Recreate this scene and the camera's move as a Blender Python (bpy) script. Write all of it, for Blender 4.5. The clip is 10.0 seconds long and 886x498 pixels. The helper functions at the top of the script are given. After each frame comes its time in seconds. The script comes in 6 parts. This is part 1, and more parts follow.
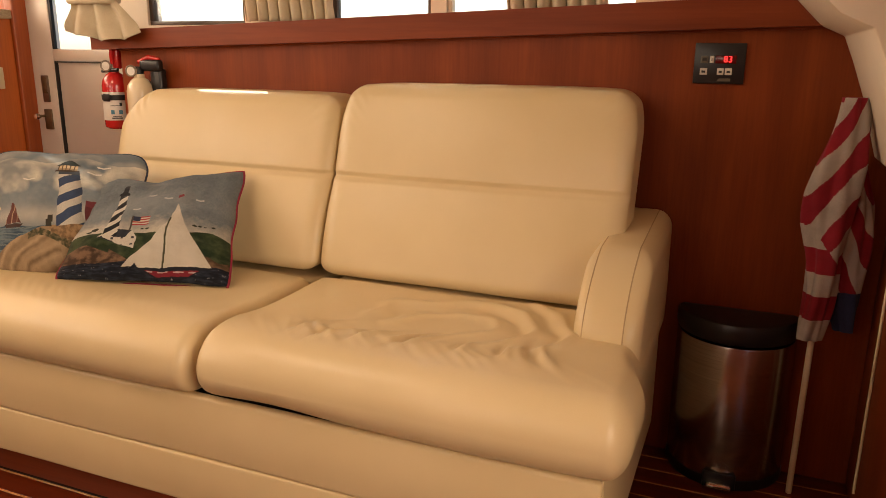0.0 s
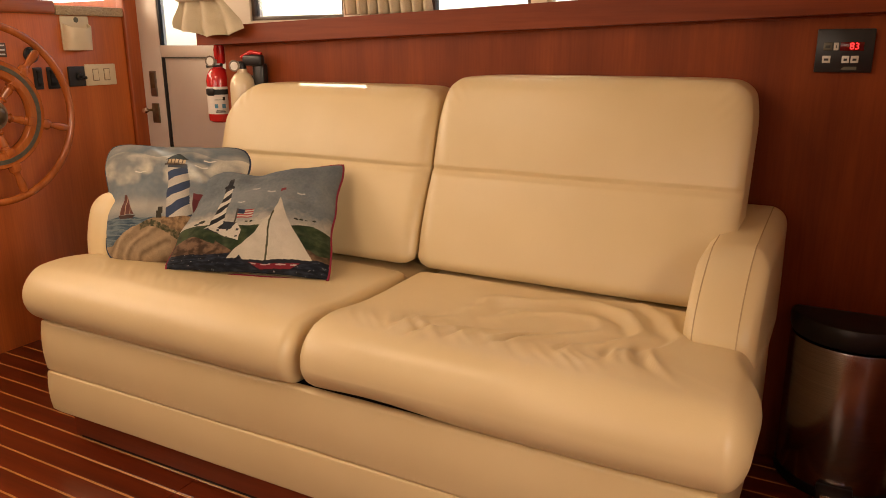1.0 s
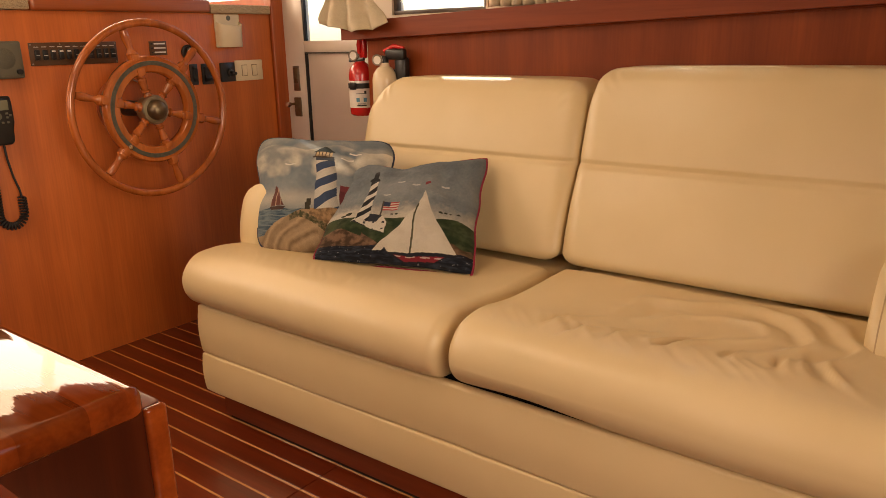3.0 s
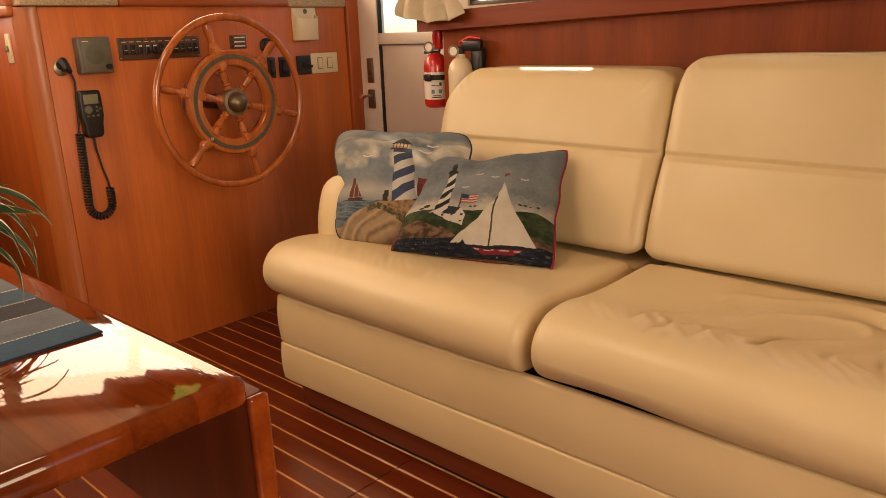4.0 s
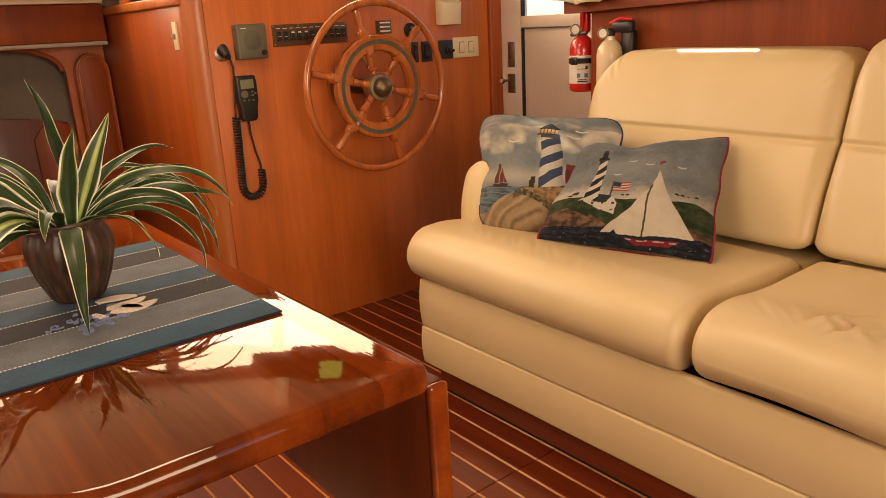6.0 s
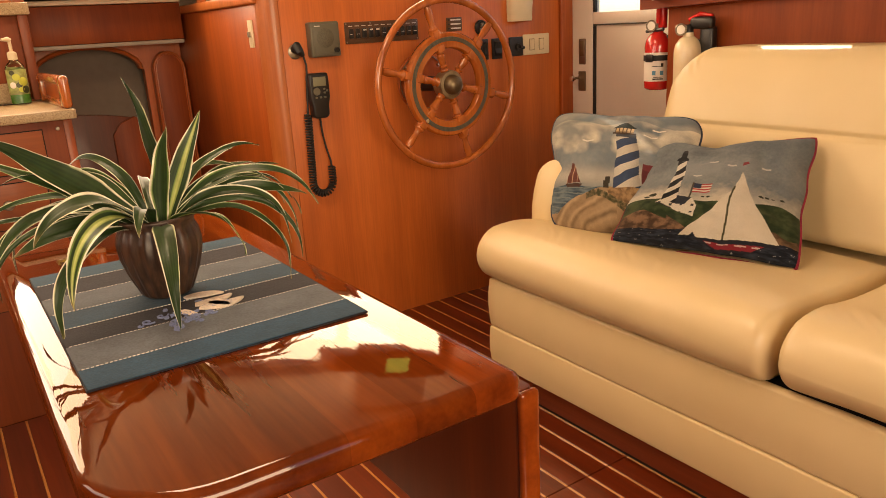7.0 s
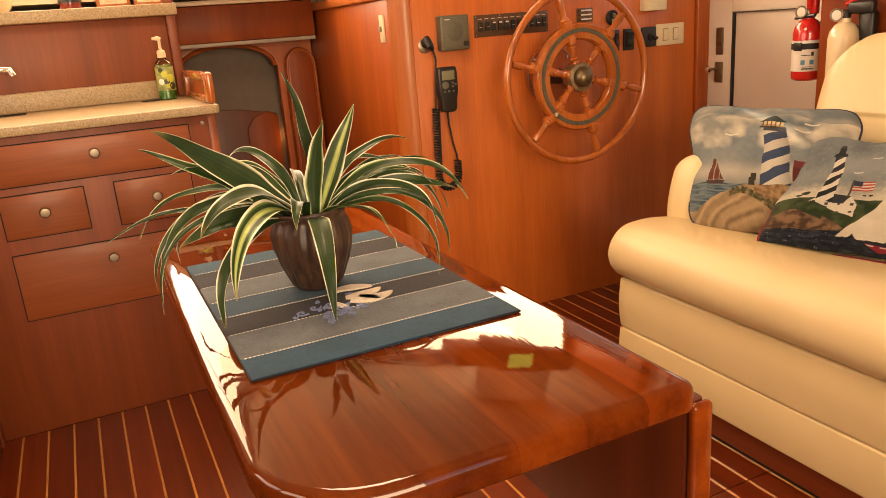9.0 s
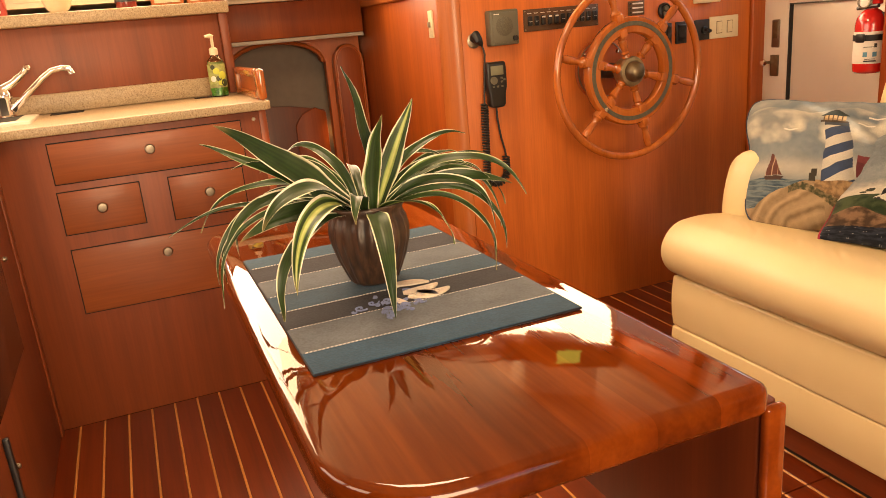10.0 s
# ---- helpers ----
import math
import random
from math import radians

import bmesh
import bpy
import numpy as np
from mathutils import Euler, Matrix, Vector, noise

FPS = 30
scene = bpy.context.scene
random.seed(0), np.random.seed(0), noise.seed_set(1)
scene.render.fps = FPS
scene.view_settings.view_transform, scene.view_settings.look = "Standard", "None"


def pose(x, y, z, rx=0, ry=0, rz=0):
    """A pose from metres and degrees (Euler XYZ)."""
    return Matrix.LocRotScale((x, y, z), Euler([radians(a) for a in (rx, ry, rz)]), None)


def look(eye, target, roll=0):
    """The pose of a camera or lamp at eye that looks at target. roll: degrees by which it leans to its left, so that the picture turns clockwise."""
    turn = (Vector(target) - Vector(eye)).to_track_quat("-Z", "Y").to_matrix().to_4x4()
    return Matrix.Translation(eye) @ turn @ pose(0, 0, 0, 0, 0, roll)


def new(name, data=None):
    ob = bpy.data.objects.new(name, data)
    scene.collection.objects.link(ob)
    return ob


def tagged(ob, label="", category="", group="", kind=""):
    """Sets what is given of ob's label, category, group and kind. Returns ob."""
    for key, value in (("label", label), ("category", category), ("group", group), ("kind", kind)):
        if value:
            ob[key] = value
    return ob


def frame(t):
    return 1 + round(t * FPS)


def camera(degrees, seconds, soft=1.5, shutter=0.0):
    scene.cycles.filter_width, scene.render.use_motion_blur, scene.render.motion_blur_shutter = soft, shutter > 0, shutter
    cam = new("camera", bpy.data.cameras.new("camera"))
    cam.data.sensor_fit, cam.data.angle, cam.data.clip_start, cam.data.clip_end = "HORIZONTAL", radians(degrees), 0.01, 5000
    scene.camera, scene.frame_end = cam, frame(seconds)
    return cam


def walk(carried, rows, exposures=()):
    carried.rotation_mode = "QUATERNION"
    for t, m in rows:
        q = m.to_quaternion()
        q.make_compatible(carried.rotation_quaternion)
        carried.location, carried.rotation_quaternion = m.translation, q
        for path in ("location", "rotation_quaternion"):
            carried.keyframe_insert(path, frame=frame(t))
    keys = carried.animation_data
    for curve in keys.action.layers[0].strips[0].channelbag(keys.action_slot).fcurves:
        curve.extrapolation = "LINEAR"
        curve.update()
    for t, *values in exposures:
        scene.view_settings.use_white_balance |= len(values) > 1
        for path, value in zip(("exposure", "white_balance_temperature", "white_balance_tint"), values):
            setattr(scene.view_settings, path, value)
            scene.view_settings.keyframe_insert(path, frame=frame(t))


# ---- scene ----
from mathutils.bvhtree import BVHTree
cam = camera(61.3, 10.0, soft=0.85)
PATH = [
    (0, (-0.13, 0.855, 1.063), (-0.86, 2.649, 0.564), 0.6),
    (0.5, (-0.153, 0.861, 1.073), (-0.984, 2.604, 0.551), 0.0),
    (1, (-0.18, 0.863, 1.07), (-1.104, 2.556, 0.544), -0.3),
    (1.5, (-0.202, 0.861, 1.071), (-1.199, 2.511, 0.54), -0.6),
    (2, (-0.219, 0.854, 1.07), (-1.27, 2.47, 0.538), -0.9),
    (2.5, (-0.241, 0.85, 1.07), (-1.353, 2.424, 0.535), -1.1),
    (4, (-0.307, 0.829, 1.068), (-1.605, 2.246, 0.512), -2.1),
    (4.5, (-0.33, 0.818, 1.065), (-1.688, 2.174, 0.502), -2.6),
    (5, (-0.348, 0.811, 1.064), (-1.764, 2.104, 0.496), -3.1),
    (5.5, (-0.363, 0.806, 1.064), (-1.827, 2.042, 0.49), -3.1),
    (7, (-0.418, 0.779, 1.068), (-2.014, 1.837, 0.49), -3.3),
    (7.5, (-0.434, 0.77, 1.066), (-2.075, 1.757, 0.492), -3.7),
    (8, (-0.449, 0.759, 1.065), (-2.127, 1.683, 0.49), -4.0),
    (8.5, (-0.461, 0.751, 1.068), (-2.172, 1.612, 0.492), -4.3),
    (9, (-0.472, 0.745, 1.066), (-2.21, 1.552, 0.493), -4.5),
    (9.5, (-0.48, 0.737, 1.066), (-2.242, 1.492, 0.494), -4.7),
    (10, (-0.489, 0.728, 1.064), (-2.27, 1.434, 0.491), -5.1),
]
walk(cam, [(t, look(eye, target, roll)) for t, eye, target, roll in PATH],
     exposures=[(0, 0.60, 6600, 10), (1.5, 0.56, 6650, 10), (2.5, 0.47, 6700, 10), (4, 0.52, 6850, 10), (5.5, 0.66, 6950, 10), (7, 0.82, 7250, 10),
                (7.5, 0.91, 7350, 10), (9, 1.10, 7550, 10), (10, 1.26, 7700, 10)])


# ---- world, sun, large lights ----
world = bpy.data.worlds.new("sky")
scene.world = world
world.use_nodes = True
wn = world.node_tree.nodes
sky = wn.new("ShaderNodeTexSky")
sky.sky_type = "NISHITA"
sky.sun_disc = False
SUN_EL, SUN_AZ = 51.6, 50.0          # elevation; turn of the sun's azimuth from +y towards -x
sky.sun_elevation = radians(SUN_EL)
sky.sun_rotation = radians(-SUN_AZ)
wn["Background"].inputs["Strength"].default_value = 0.15
world.node_tree.links.new(sky.outputs[0], wn["Background"].inputs[0])

sun = new("sun", bpy.data.lights.new("sun", "SUN"))
sun.data.energy, sun.data.angle, sun.data.color = 5.0, radians(0.6), (1.0, 0.93, 0.82)
ce = math.cos(radians(SUN_EL))
sun_from = Vector((-ce * math.sin(radians(SUN_AZ)), ce * math.cos(radians(SUN_AZ)), math.sin(radians(SUN_EL))))
sun.matrix_world = look(sun_from * 20, (0, 0, 0))

DAY = (1.0, 0.718, 0.455)


def window_light(name, centre, target, w, h, watts, color=DAY):
    lamp = bpy.data.lights.new(name, "AREA")
    lamp.shape, lamp.size, lamp.size_y, lamp.energy, lamp.color = "RECTANGLE", w, h, watts, color
    ob = new(name, lamp)
    ob.matrix_world = look(centre, target)
    return ob


# port windows are assumed and unseen; the saloon lamp is added for the sofa
window_light("window_light_port", (-2.15, -0.86, 1.50), (-2.15, 2.0, 1.0), 1.3, 0.55, 5)
window_light("window_light_saloon", (-1.0, -0.86, 1.50), (-0.9, 2.4, 0.5), 0.72, 0.55, 4)
# fill lamp added behind the doorway to brighten the helm; no such source is seen
window_light("window_light_aft", (1.42, 0.75, 1.30), (-2, 1.05, 1.0), 1.60, 1.1, 43)
window_light("window_light_forward", (-3.40, 0.76, 1.65), (0, 0.76, 1.3), 1.9, 0.74, 22)
window_light("window_light_helm", (-3.40, 2.36, 1.65), (0, 2.36, 1.3), 1.15, 0.74, 15)
# overhead source assumed from the bright seat tops; its hatch is unseen
window_light("assumed_hatch_light", (-1.80, 1.10, 2.105), (-1.80, 1.10, 0), 0.56, 0.56, 9)


# ---- materials ----
def base_mat(name):
    m = bpy.data.materials.new(name)
    m.use_nodes = True
    nt = m.node_tree
    return m, nt, nt.nodes["Principled BSDF"]


def ramp(nt, stops):
    r = nt.nodes.new("ShaderNodeValToRGB")
    el = r.color_ramp.elements
    while len(el) < len(stops):
        el.new(0.5)
    for e, (p, c) in zip(el, stops):
        e.position, e.color = p, (*c, 1)
    return r


def coords(nt, scale=(1, 1, 1), which="Object", rnd=0.0):
    tc = nt.nodes.new("ShaderNodeTexCoord")
    mp = nt.nodes.new("ShaderNodeMapping")
    mp.inputs["Scale"].default_value = scale
    nt.links.new(tc.outputs[which], mp.inputs["Vector"])
    if rnd:
        oi = nt.nodes.new("ShaderNodeObjectInfo")
        mu = nt.nodes.new("ShaderNodeMath")
        mu.operation = "MULTIPLY"
        mu.inputs[1].default_value = rnd
        nt.links.new(oi.outputs["Random"], mu.inputs[0])
        nt.links.new(mu.outputs[0], mp.inputs["Location"])
    return mp.outputs["Vector"]


def noise_tex(nt, vec, scale, detail=4, rough=0.55):
    n = nt.nodes.new("ShaderNodeTexNoise")
    n.inputs["Scale"].default_value, n.inputs["Detail"].default_value, n.inputs["Roughness"].default_value = scale, detail, rough
    nt.links.new(vec, n.inputs["Vector"])
    return n


def add_bump(nt, b, height, strength, distance):
    bp = nt.nodes.new("ShaderNodeBump")
    bp.inputs["Strength"].default_value, bp.inputs["Distance"].default_value = strength, distance
    nt.links.new(height, bp.inputs["Height"])
    nt.links.new(bp.outputs[0], b.inputs["Normal"])


def mix_color(nt, fac, a, c, mode="MIX"):
    mx = nt.nodes.new("ShaderNodeMix")
    mx.data_type, mx.blend_type = "RGBA", mode
    for sock, v in ((mx.inputs[0], fac), (mx.inputs[6], a), (mx.inputs[7], c)):
        if isinstance(v, (int, float)):
            sock.default_value = v
        elif isinstance(v, tuple):
            sock.default_value = (*v, 1)
        else:
            nt.links.new(v, sock)
    return mx.outputs[2]


def wood(name, dark, mid, light, axis="z", rough=0.35, coat=0.3, coat_rough=0.12, grain=1.0, rnd=0.0, vary=0.0):
    m, nt, b = base_mat(name)
    # aged teak: redder than new wood
    dark, mid, light = ((c[0], c[1] * 0.88, c[2] * 0.76) for c in (dark, mid, light))
    long_, cross = 1.2, 26.0 * grain
    sc = {"x": (long_, cross, cross), "y": (cross, long_, cross), "z": (cross, cross, long_)}[axis]
    v = coords(nt, sc, rnd=rnd)
    n1 = noise_tex(nt, v, 1.0, 5, 0.6)
    r1 = ramp(nt, [(0.28, dark), (0.5, mid), (0.74, light)])
    nt.links.new(n1.outputs[0], r1.inputs[0])
    sc2 = {"x": (6, 160, 160), "y": (160, 6, 160), "z": (160, 160, 6)}[axis]
    n2 = noise_tex(nt, coords(nt, sc2, rnd=rnd), 1.0, 3)
    r2 = ramp(nt, [(0.35, (0.84, 0.82, 0.80)), (0.6, (1, 1, 1))])
    nt.links.new(n2.outputs[0], r2.inputs[0])
    col = mix_color(nt, 0.7, r1.outputs[0], r2.outputs[0], "MULTIPLY")
    sc3 = {"x": (0.5, 7, 7), "y": (7, 0.5, 7), "z": (7, 7, 0.5)}[axis]
    n3 = noise_tex(nt, coords(nt, sc3, rnd=rnd), 1.0, 3, 0.6)
    n3.inputs["Distortion"].default_value = 0.5
    r3 = ramp(nt, [(0.3, (0.80, 0.77, 0.74)), (0.5, (0.98, 0.97, 0.96)), (0.72, (1.14, 1.13, 1.12))])
    nt.links.new(n3.outputs[0], r3.inputs[0])
    col = mix_color(nt, 0.8, col, r3.outputs[0], "MULTIPLY")
    if vary:
        oi = nt.nodes.new("ShaderNodeObjectInfo")
        r4 = ramp(nt, [(0.0, (1 - vary,) * 3), (1.0, (1 + vary * 0.6,) * 3)])
        nt.links.new(oi.outputs["Random"], r4.inputs[0])
        col = mix_color(nt, 1.0, col, r4.outputs[0], "MULTIPLY")
    nt.links.new(col, b.inputs["Base Color"])
    b.inputs["Roughness"].default_value = rough
    b.inputs["Coat Weight"].default_value, b.inputs["Coat Roughness"].default_value = coat, coat_rough
    add_bump(nt, b, n2.outputs[0], 0.12, 0.0006)
    return m


def glossless(m):
    m.node_tree.nodes["Principled BSDF"].inputs["Specular IOR Level"].default_value = 0.0
    return m


def plain(name, color, rough=0.5, metal=0.0, vary=0.08, scale=30.0, bump=0.0, coat=0.0, spec=0.5):
    m, nt, b = base_mat(name)
    v = coords(nt)
    n = noise_tex(nt, v, scale, 4)
    r = ramp(nt, [(0.3, tuple(c * (1 - vary) for c in color)), (0.7, tuple(min(1.0, c * (1 + vary)) for c in color))])
    nt.links.new(n.outputs[0], r.inputs[0])
    nt.links.new(r.outputs[0], b.inputs["Base Color"])
    b.inputs["Roughness"].default_value, b.inputs["Metallic"].default_value = rough, metal
    b.inputs["Coat Weight"].default_value = coat
    b.inputs["Specular IOR Level"].default_value = spec
    if bump:
        add_bump(nt, b, n.outputs[0], bump, 0.002)
    return m


TEAK = wood("teak_panel", (0.31, 0.070, 0.012), (0.37, 0.089, 0.016), (0.43, 0.112, 0.022), "z", rough=0.42, coat=0.12, coat_rough=0.2)
TEAK_RAIL = wood("teak_cap_rail", (0.17, 0.034, 0.009), (0.205, 0.044, 0.012), (0.245, 0.057, 0.016), "x", rough=0.5, coat=0.03, coat_rough=0.25, grain=0.6)
TEAK_RAIL.node_tree.nodes["Principled BSDF"].inputs["Specular IOR Level"].default_value = 0.25
TEAK_Y = wood("teak_panel_cross", (0.27, 0.068, 0.015), (0.33, 0.088, 0.020), (0.39, 0.110, 0.027), "y")
TEAK_RED = wood("teak_side_wall", (0.175, 0.036, 0.008), (0.225, 0.050, 0.011), (0.300, 0.074, 0.015), "z", rough=0.5, coat=0.02, coat_rough=0.25, grain=0.3)
TEAK_RED.node_tree.nodes["Principled BSDF"].inputs["Specular IOR Level"].default_value = 0.25
TEAK_LIGHT = wood("teak_corner", (0.37, 0.115, 0.028), (0.44, 0.145, 0.038), (0.50, 0.175, 0.050), "z", rough=0.38, coat=0.15)
TEAK_DRAWER = wood("teak_drawer", (0.225, 0.064, 0.018), (0.255, 0.075, 0.022), (0.285, 0.087, 0.027), "y", rough=0.5, coat=0.1, vary=0.05, rnd=3.0, grain=0.7)
VARNISH = wood("varnished_teak", (0.066, 0.013, 0.0035), (0.152, 0.033, 0.007), (0.240, 0.060, 0.012), "x", rough=0.5, coat=1.0, coat_rough=0.012, grain=0.6)
glossless(VARNISH)


def wavy_coat(m, scale, depth):
    """Hand-laid varnish: the clear coat undulates a little."""
    nt = m.node_tree
    n = noise_tex(nt, coords(nt), scale, 1.5)
    bp = nt.nodes.new("ShaderNodeBump")
    bp.inputs["Strength"].default_value, bp.inputs["Distance"].default_value = 1.0, depth
    nt.links.new(n.outputs[0], bp.inputs["Height"])
    # the wood's pores show through the film as fine lines along the grain
    pores = noise_tex(nt, coords(nt, (30, 210, 30)), 1.0, 2)
    bp2 = nt.nodes.new("ShaderNodeBump")
    bp2.inputs["Strength"].default_value, bp2.inputs["Distance"].default_value = 1.0, depth * 0.035
    nt.links.new(pores.outputs[0], bp2.inputs["Height"])
    nt.links.new(bp.outputs[0], bp2.inputs["Normal"])
    bp = bp2
    nt.links.new(bp.outputs[0], nt.nodes["Principled BSDF"].inputs["Coat Normal"])


wavy_coat(VARNISH, 5.0, 0.0011)


def board_tones(m, width):
    """Boards glued side by side across y, each of its own tone."""
    nt = m.node_tree
    b = nt.nodes["Principled BSDF"]
    tc = nt.nodes.new("ShaderNodeTexCoord")
    sep = nt.nodes.new("ShaderNodeSeparateXYZ")
    nt.links.new(tc.outputs["Object"], sep.inputs[0])
    div, flo = nt.nodes.new("ShaderNodeMath"), nt.nodes.new("ShaderNodeMath")
    div.operation, flo.operation = "DIVIDE", "FLOOR"
    div.inputs[1].default_value = width
    nt.links.new(sep.outputs["Y"], div.inputs[0])
    nt.links.new(div.outputs[0], flo.inputs[0])
    wn_ = nt.nodes.new("ShaderNodeTexWhiteNoise")
    wn_.noise_dimensions = "1D"
    nt.links.new(flo.outputs[0], wn_.inputs["W"])
    tone = ramp(nt, [(0.0, (0.72, 0.70, 0.68)), (1.0, (1.22, 1.20, 1.16))])
    nt.links.new(wn_.outputs["Value"], tone.inputs[0])
    old = b.inputs["Base Color"].links[0].from_socket
    nt.links.new(mix_color(nt, 1.0, old, tone.outputs[0], "MULTIPLY"), b.inputs["Base Color"])


board_tones(VARNISH, 0.068)
# teak darkened to carry the shade on the hanging leaf and in the cabin
SHADED_TEAK = wood("shaded_teak", (0.080, 0.016, 0.005), (0.110, 0.023, 0.006), (0.150, 0.034, 0.009), "z", rough=0.45, coat=0.12, coat_rough=0.12, grain=0.6)
# one teak in two tones: weaker light in the galley's, stronger in the helm's
GALLEY_DIM = wood("galley_teak_dim", (0.168, 0.039, 0.010), (0.205, 0.049, 0.0125), (0.243, 0.061, 0.017), "z", rough=0.5, coat=0.08, coat_rough=0.3, grain=0.7)
HELM_LIT = wood("helm_teak_lit", (0.44, 0.122, 0.023), (0.52, 0.149, 0.031), (0.60, 0.182, 0.042), "z", rough=0.40, coat=0.15, coat_rough=0.2, grain=0.4)
WHEEL_WOOD = wood("wheel_teak", (0.28, 0.076, 0.016), (0.43, 0.132, 0.029), (0.54, 0.180, 0.045), "z", rough=0.25, coat=0.8, coat_rough=0.06)
PLANK = wood("floor_plank", (0.090, 0.014, 0.0035), (0.132, 0.022, 0.005), (0.185, 0.036, 0.008), "x", rough=0.32, coat=0.42, coat_rough=0.14, rnd=7.0, vary=0.18)
HOLLY = wood("holly_strip", (0.44, 0.22, 0.07), (0.52, 0.27, 0.09), (0.60, 0.33, 0.12), "x", rough=0.3, coat=0.5, rnd=5.0)
CREAM = plain("cream_paint", (0.72, 0.62, 0.48), 0.45, vary=0.03, scale=6)
WHITE_DOOR = plain("white_gelcoat", (0.70, 0.62, 0.54), 0.35, vary=0.03, scale=5, coat=0.3)
STONE = None
BLACK = plain("black_plastic", (0.012, 0.012, 0.013), 0.35, vary=0.2)
RUBBER = plain("black_rubber", (0.010, 0.010, 0.011), 0.55, vary=0.2)
# near-black that stands in for shade in gaps and hollows
DARK = plain("void_shade", (0.010, 0.007, 0.006), 0.8)
CHROME = plain("chrome", (0.82, 0.80, 0.77), 0.10, 1.0, vary=0.03)
NICKEL = plain("brushed_nickel", (0.27, 0.23, 0.18), 0.40, 1.0, vary=0.1)
BRONZE = plain("aged_bronze", (0.20, 0.16, 0.10), 0.38, 0.9, vary=0.25, scale=40)
HUB_BRASS = plain("worn_brass", (0.34, 0.29, 0.19), 0.42, 0.9, vary=0.2, scale=50)
GREY_BOX = plain("grey_plastic", (0.120, 0.112, 0.080), 0.45, vary=0.05)
GREY_BAND = plain("grey_green_rope_band", (0.085, 0.080, 0.055), 0.7, vary=0.25, scale=90)
GREY_MESH = plain("grey_mesh", (0.100, 0.094, 0.068), 0.7, vary=0.4, scale=600)
IVORY = plain("ivory_plastic", (0.66, 0.56, 0.38), 0.35, vary=0.03)
RED_PAINT = plain("red_enamel", (0.55, 0.018, 0.018), 0.25, vary=0.06, coat=0.6)
CREAM_ENAMEL = plain("cream_enamel", (0.72, 0.60, 0.40), 0.28, vary=0.04, coat=0.5)
SWITCH_GAP_SHADE = plain("switch_gap_shade", (0.20, 0.14, 0.08), 0.6)
LABEL = plain("paper_label", (0.78, 0.74, 0.68), 0.5, vary=0.04)
BLUE_INK = plain("blue_ink", (0.10, 0.28, 0.42), 0.5)
DARK_INK = plain("dark_ink", (0.03, 0.03, 0.03), 0.6)
PALE_INK = plain("pale_ink", (0.65, 0.62, 0.55), 0.5)
POT = wood("dark_glazed_pot", (0.020, 0.013, 0.010), (0.050, 0.031, 0.023), (0.105, 0.060, 0.040), "z", rough=0.40, coat=0.15, coat_rough=0.2, grain=5.0)
SOIL = plain("moss", (0.05, 0.04, 0.02), 0.9, vary=0.4, bump=0.6)
SCREEN = plain("lcd_screen", (0.20, 0.20, 0.13), 0.25)
GLASS_DARK = plain("dark_oven_glass", (0.008, 0.006, 0.005), 0.12, coat=0.5)


def stone_mat():
    m, nt, b = base_mat("speckled_counter")
    v = coords(nt)
    n = noise_tex(nt, v, 260, 3, 0.7)
    r = ramp(nt, [(0.30, (0.18, 0.115, 0.058)), (0.48, (0.38, 0.285, 0.17)), (0.62, (0.46, 0.355, 0.22)), (0.75, (0.60, 0.49, 0.34))])
    nt.links.new(n.outputs[0], r.inputs[0])
    nt.links.new(r.outputs[0], b.inputs["Base Color"])
    b.inputs["Roughness"].default_value = 0.4
    return m


STONE = stone_mat()


def leather_mat():
    m, nt, b = base_mat("cream_leather")
    v = coords(nt)
    n = noise_tex(nt, v, 3.0, 3)
    r = ramp(nt, [(0.3, (0.62, 0.486, 0.272)), (0.7, (0.68, 0.541, 0.315))])
    nt.links.new(n.outputs[0], r.inputs[0])
    nt.links.new(r.outputs[0], b.inputs["Base Color"])
    vo = nt.nodes.new("ShaderNodeTexVoronoi")
    vo.inputs["Scale"].default_value = 420
    nt.links.new(v, vo.inputs["Vector"])
    n2 = noise_tex(nt, v, 40, 3)
    ad = nt.nodes.new("ShaderNodeMath")
    ad.operation = "MULTIPLY_ADD"
    ad.inputs[1].default_value = 0.25
    nt.links.new(vo.outputs["Distance"], ad.inputs[0])
    nt.links.new(n2.outputs[0], ad.inputs[2])
    add_bump(nt, b, ad.outputs[0], 0.14, 0.0016)
    b.inputs["Roughness"].default_value = 0.36
    b.inputs["Specular IOR Level"].default_value = 0.5
    return m


LEATHER = leather_mat()
SEAM = plain("leather_stitching", (0.45, 0.32, 0.17), 0.6)


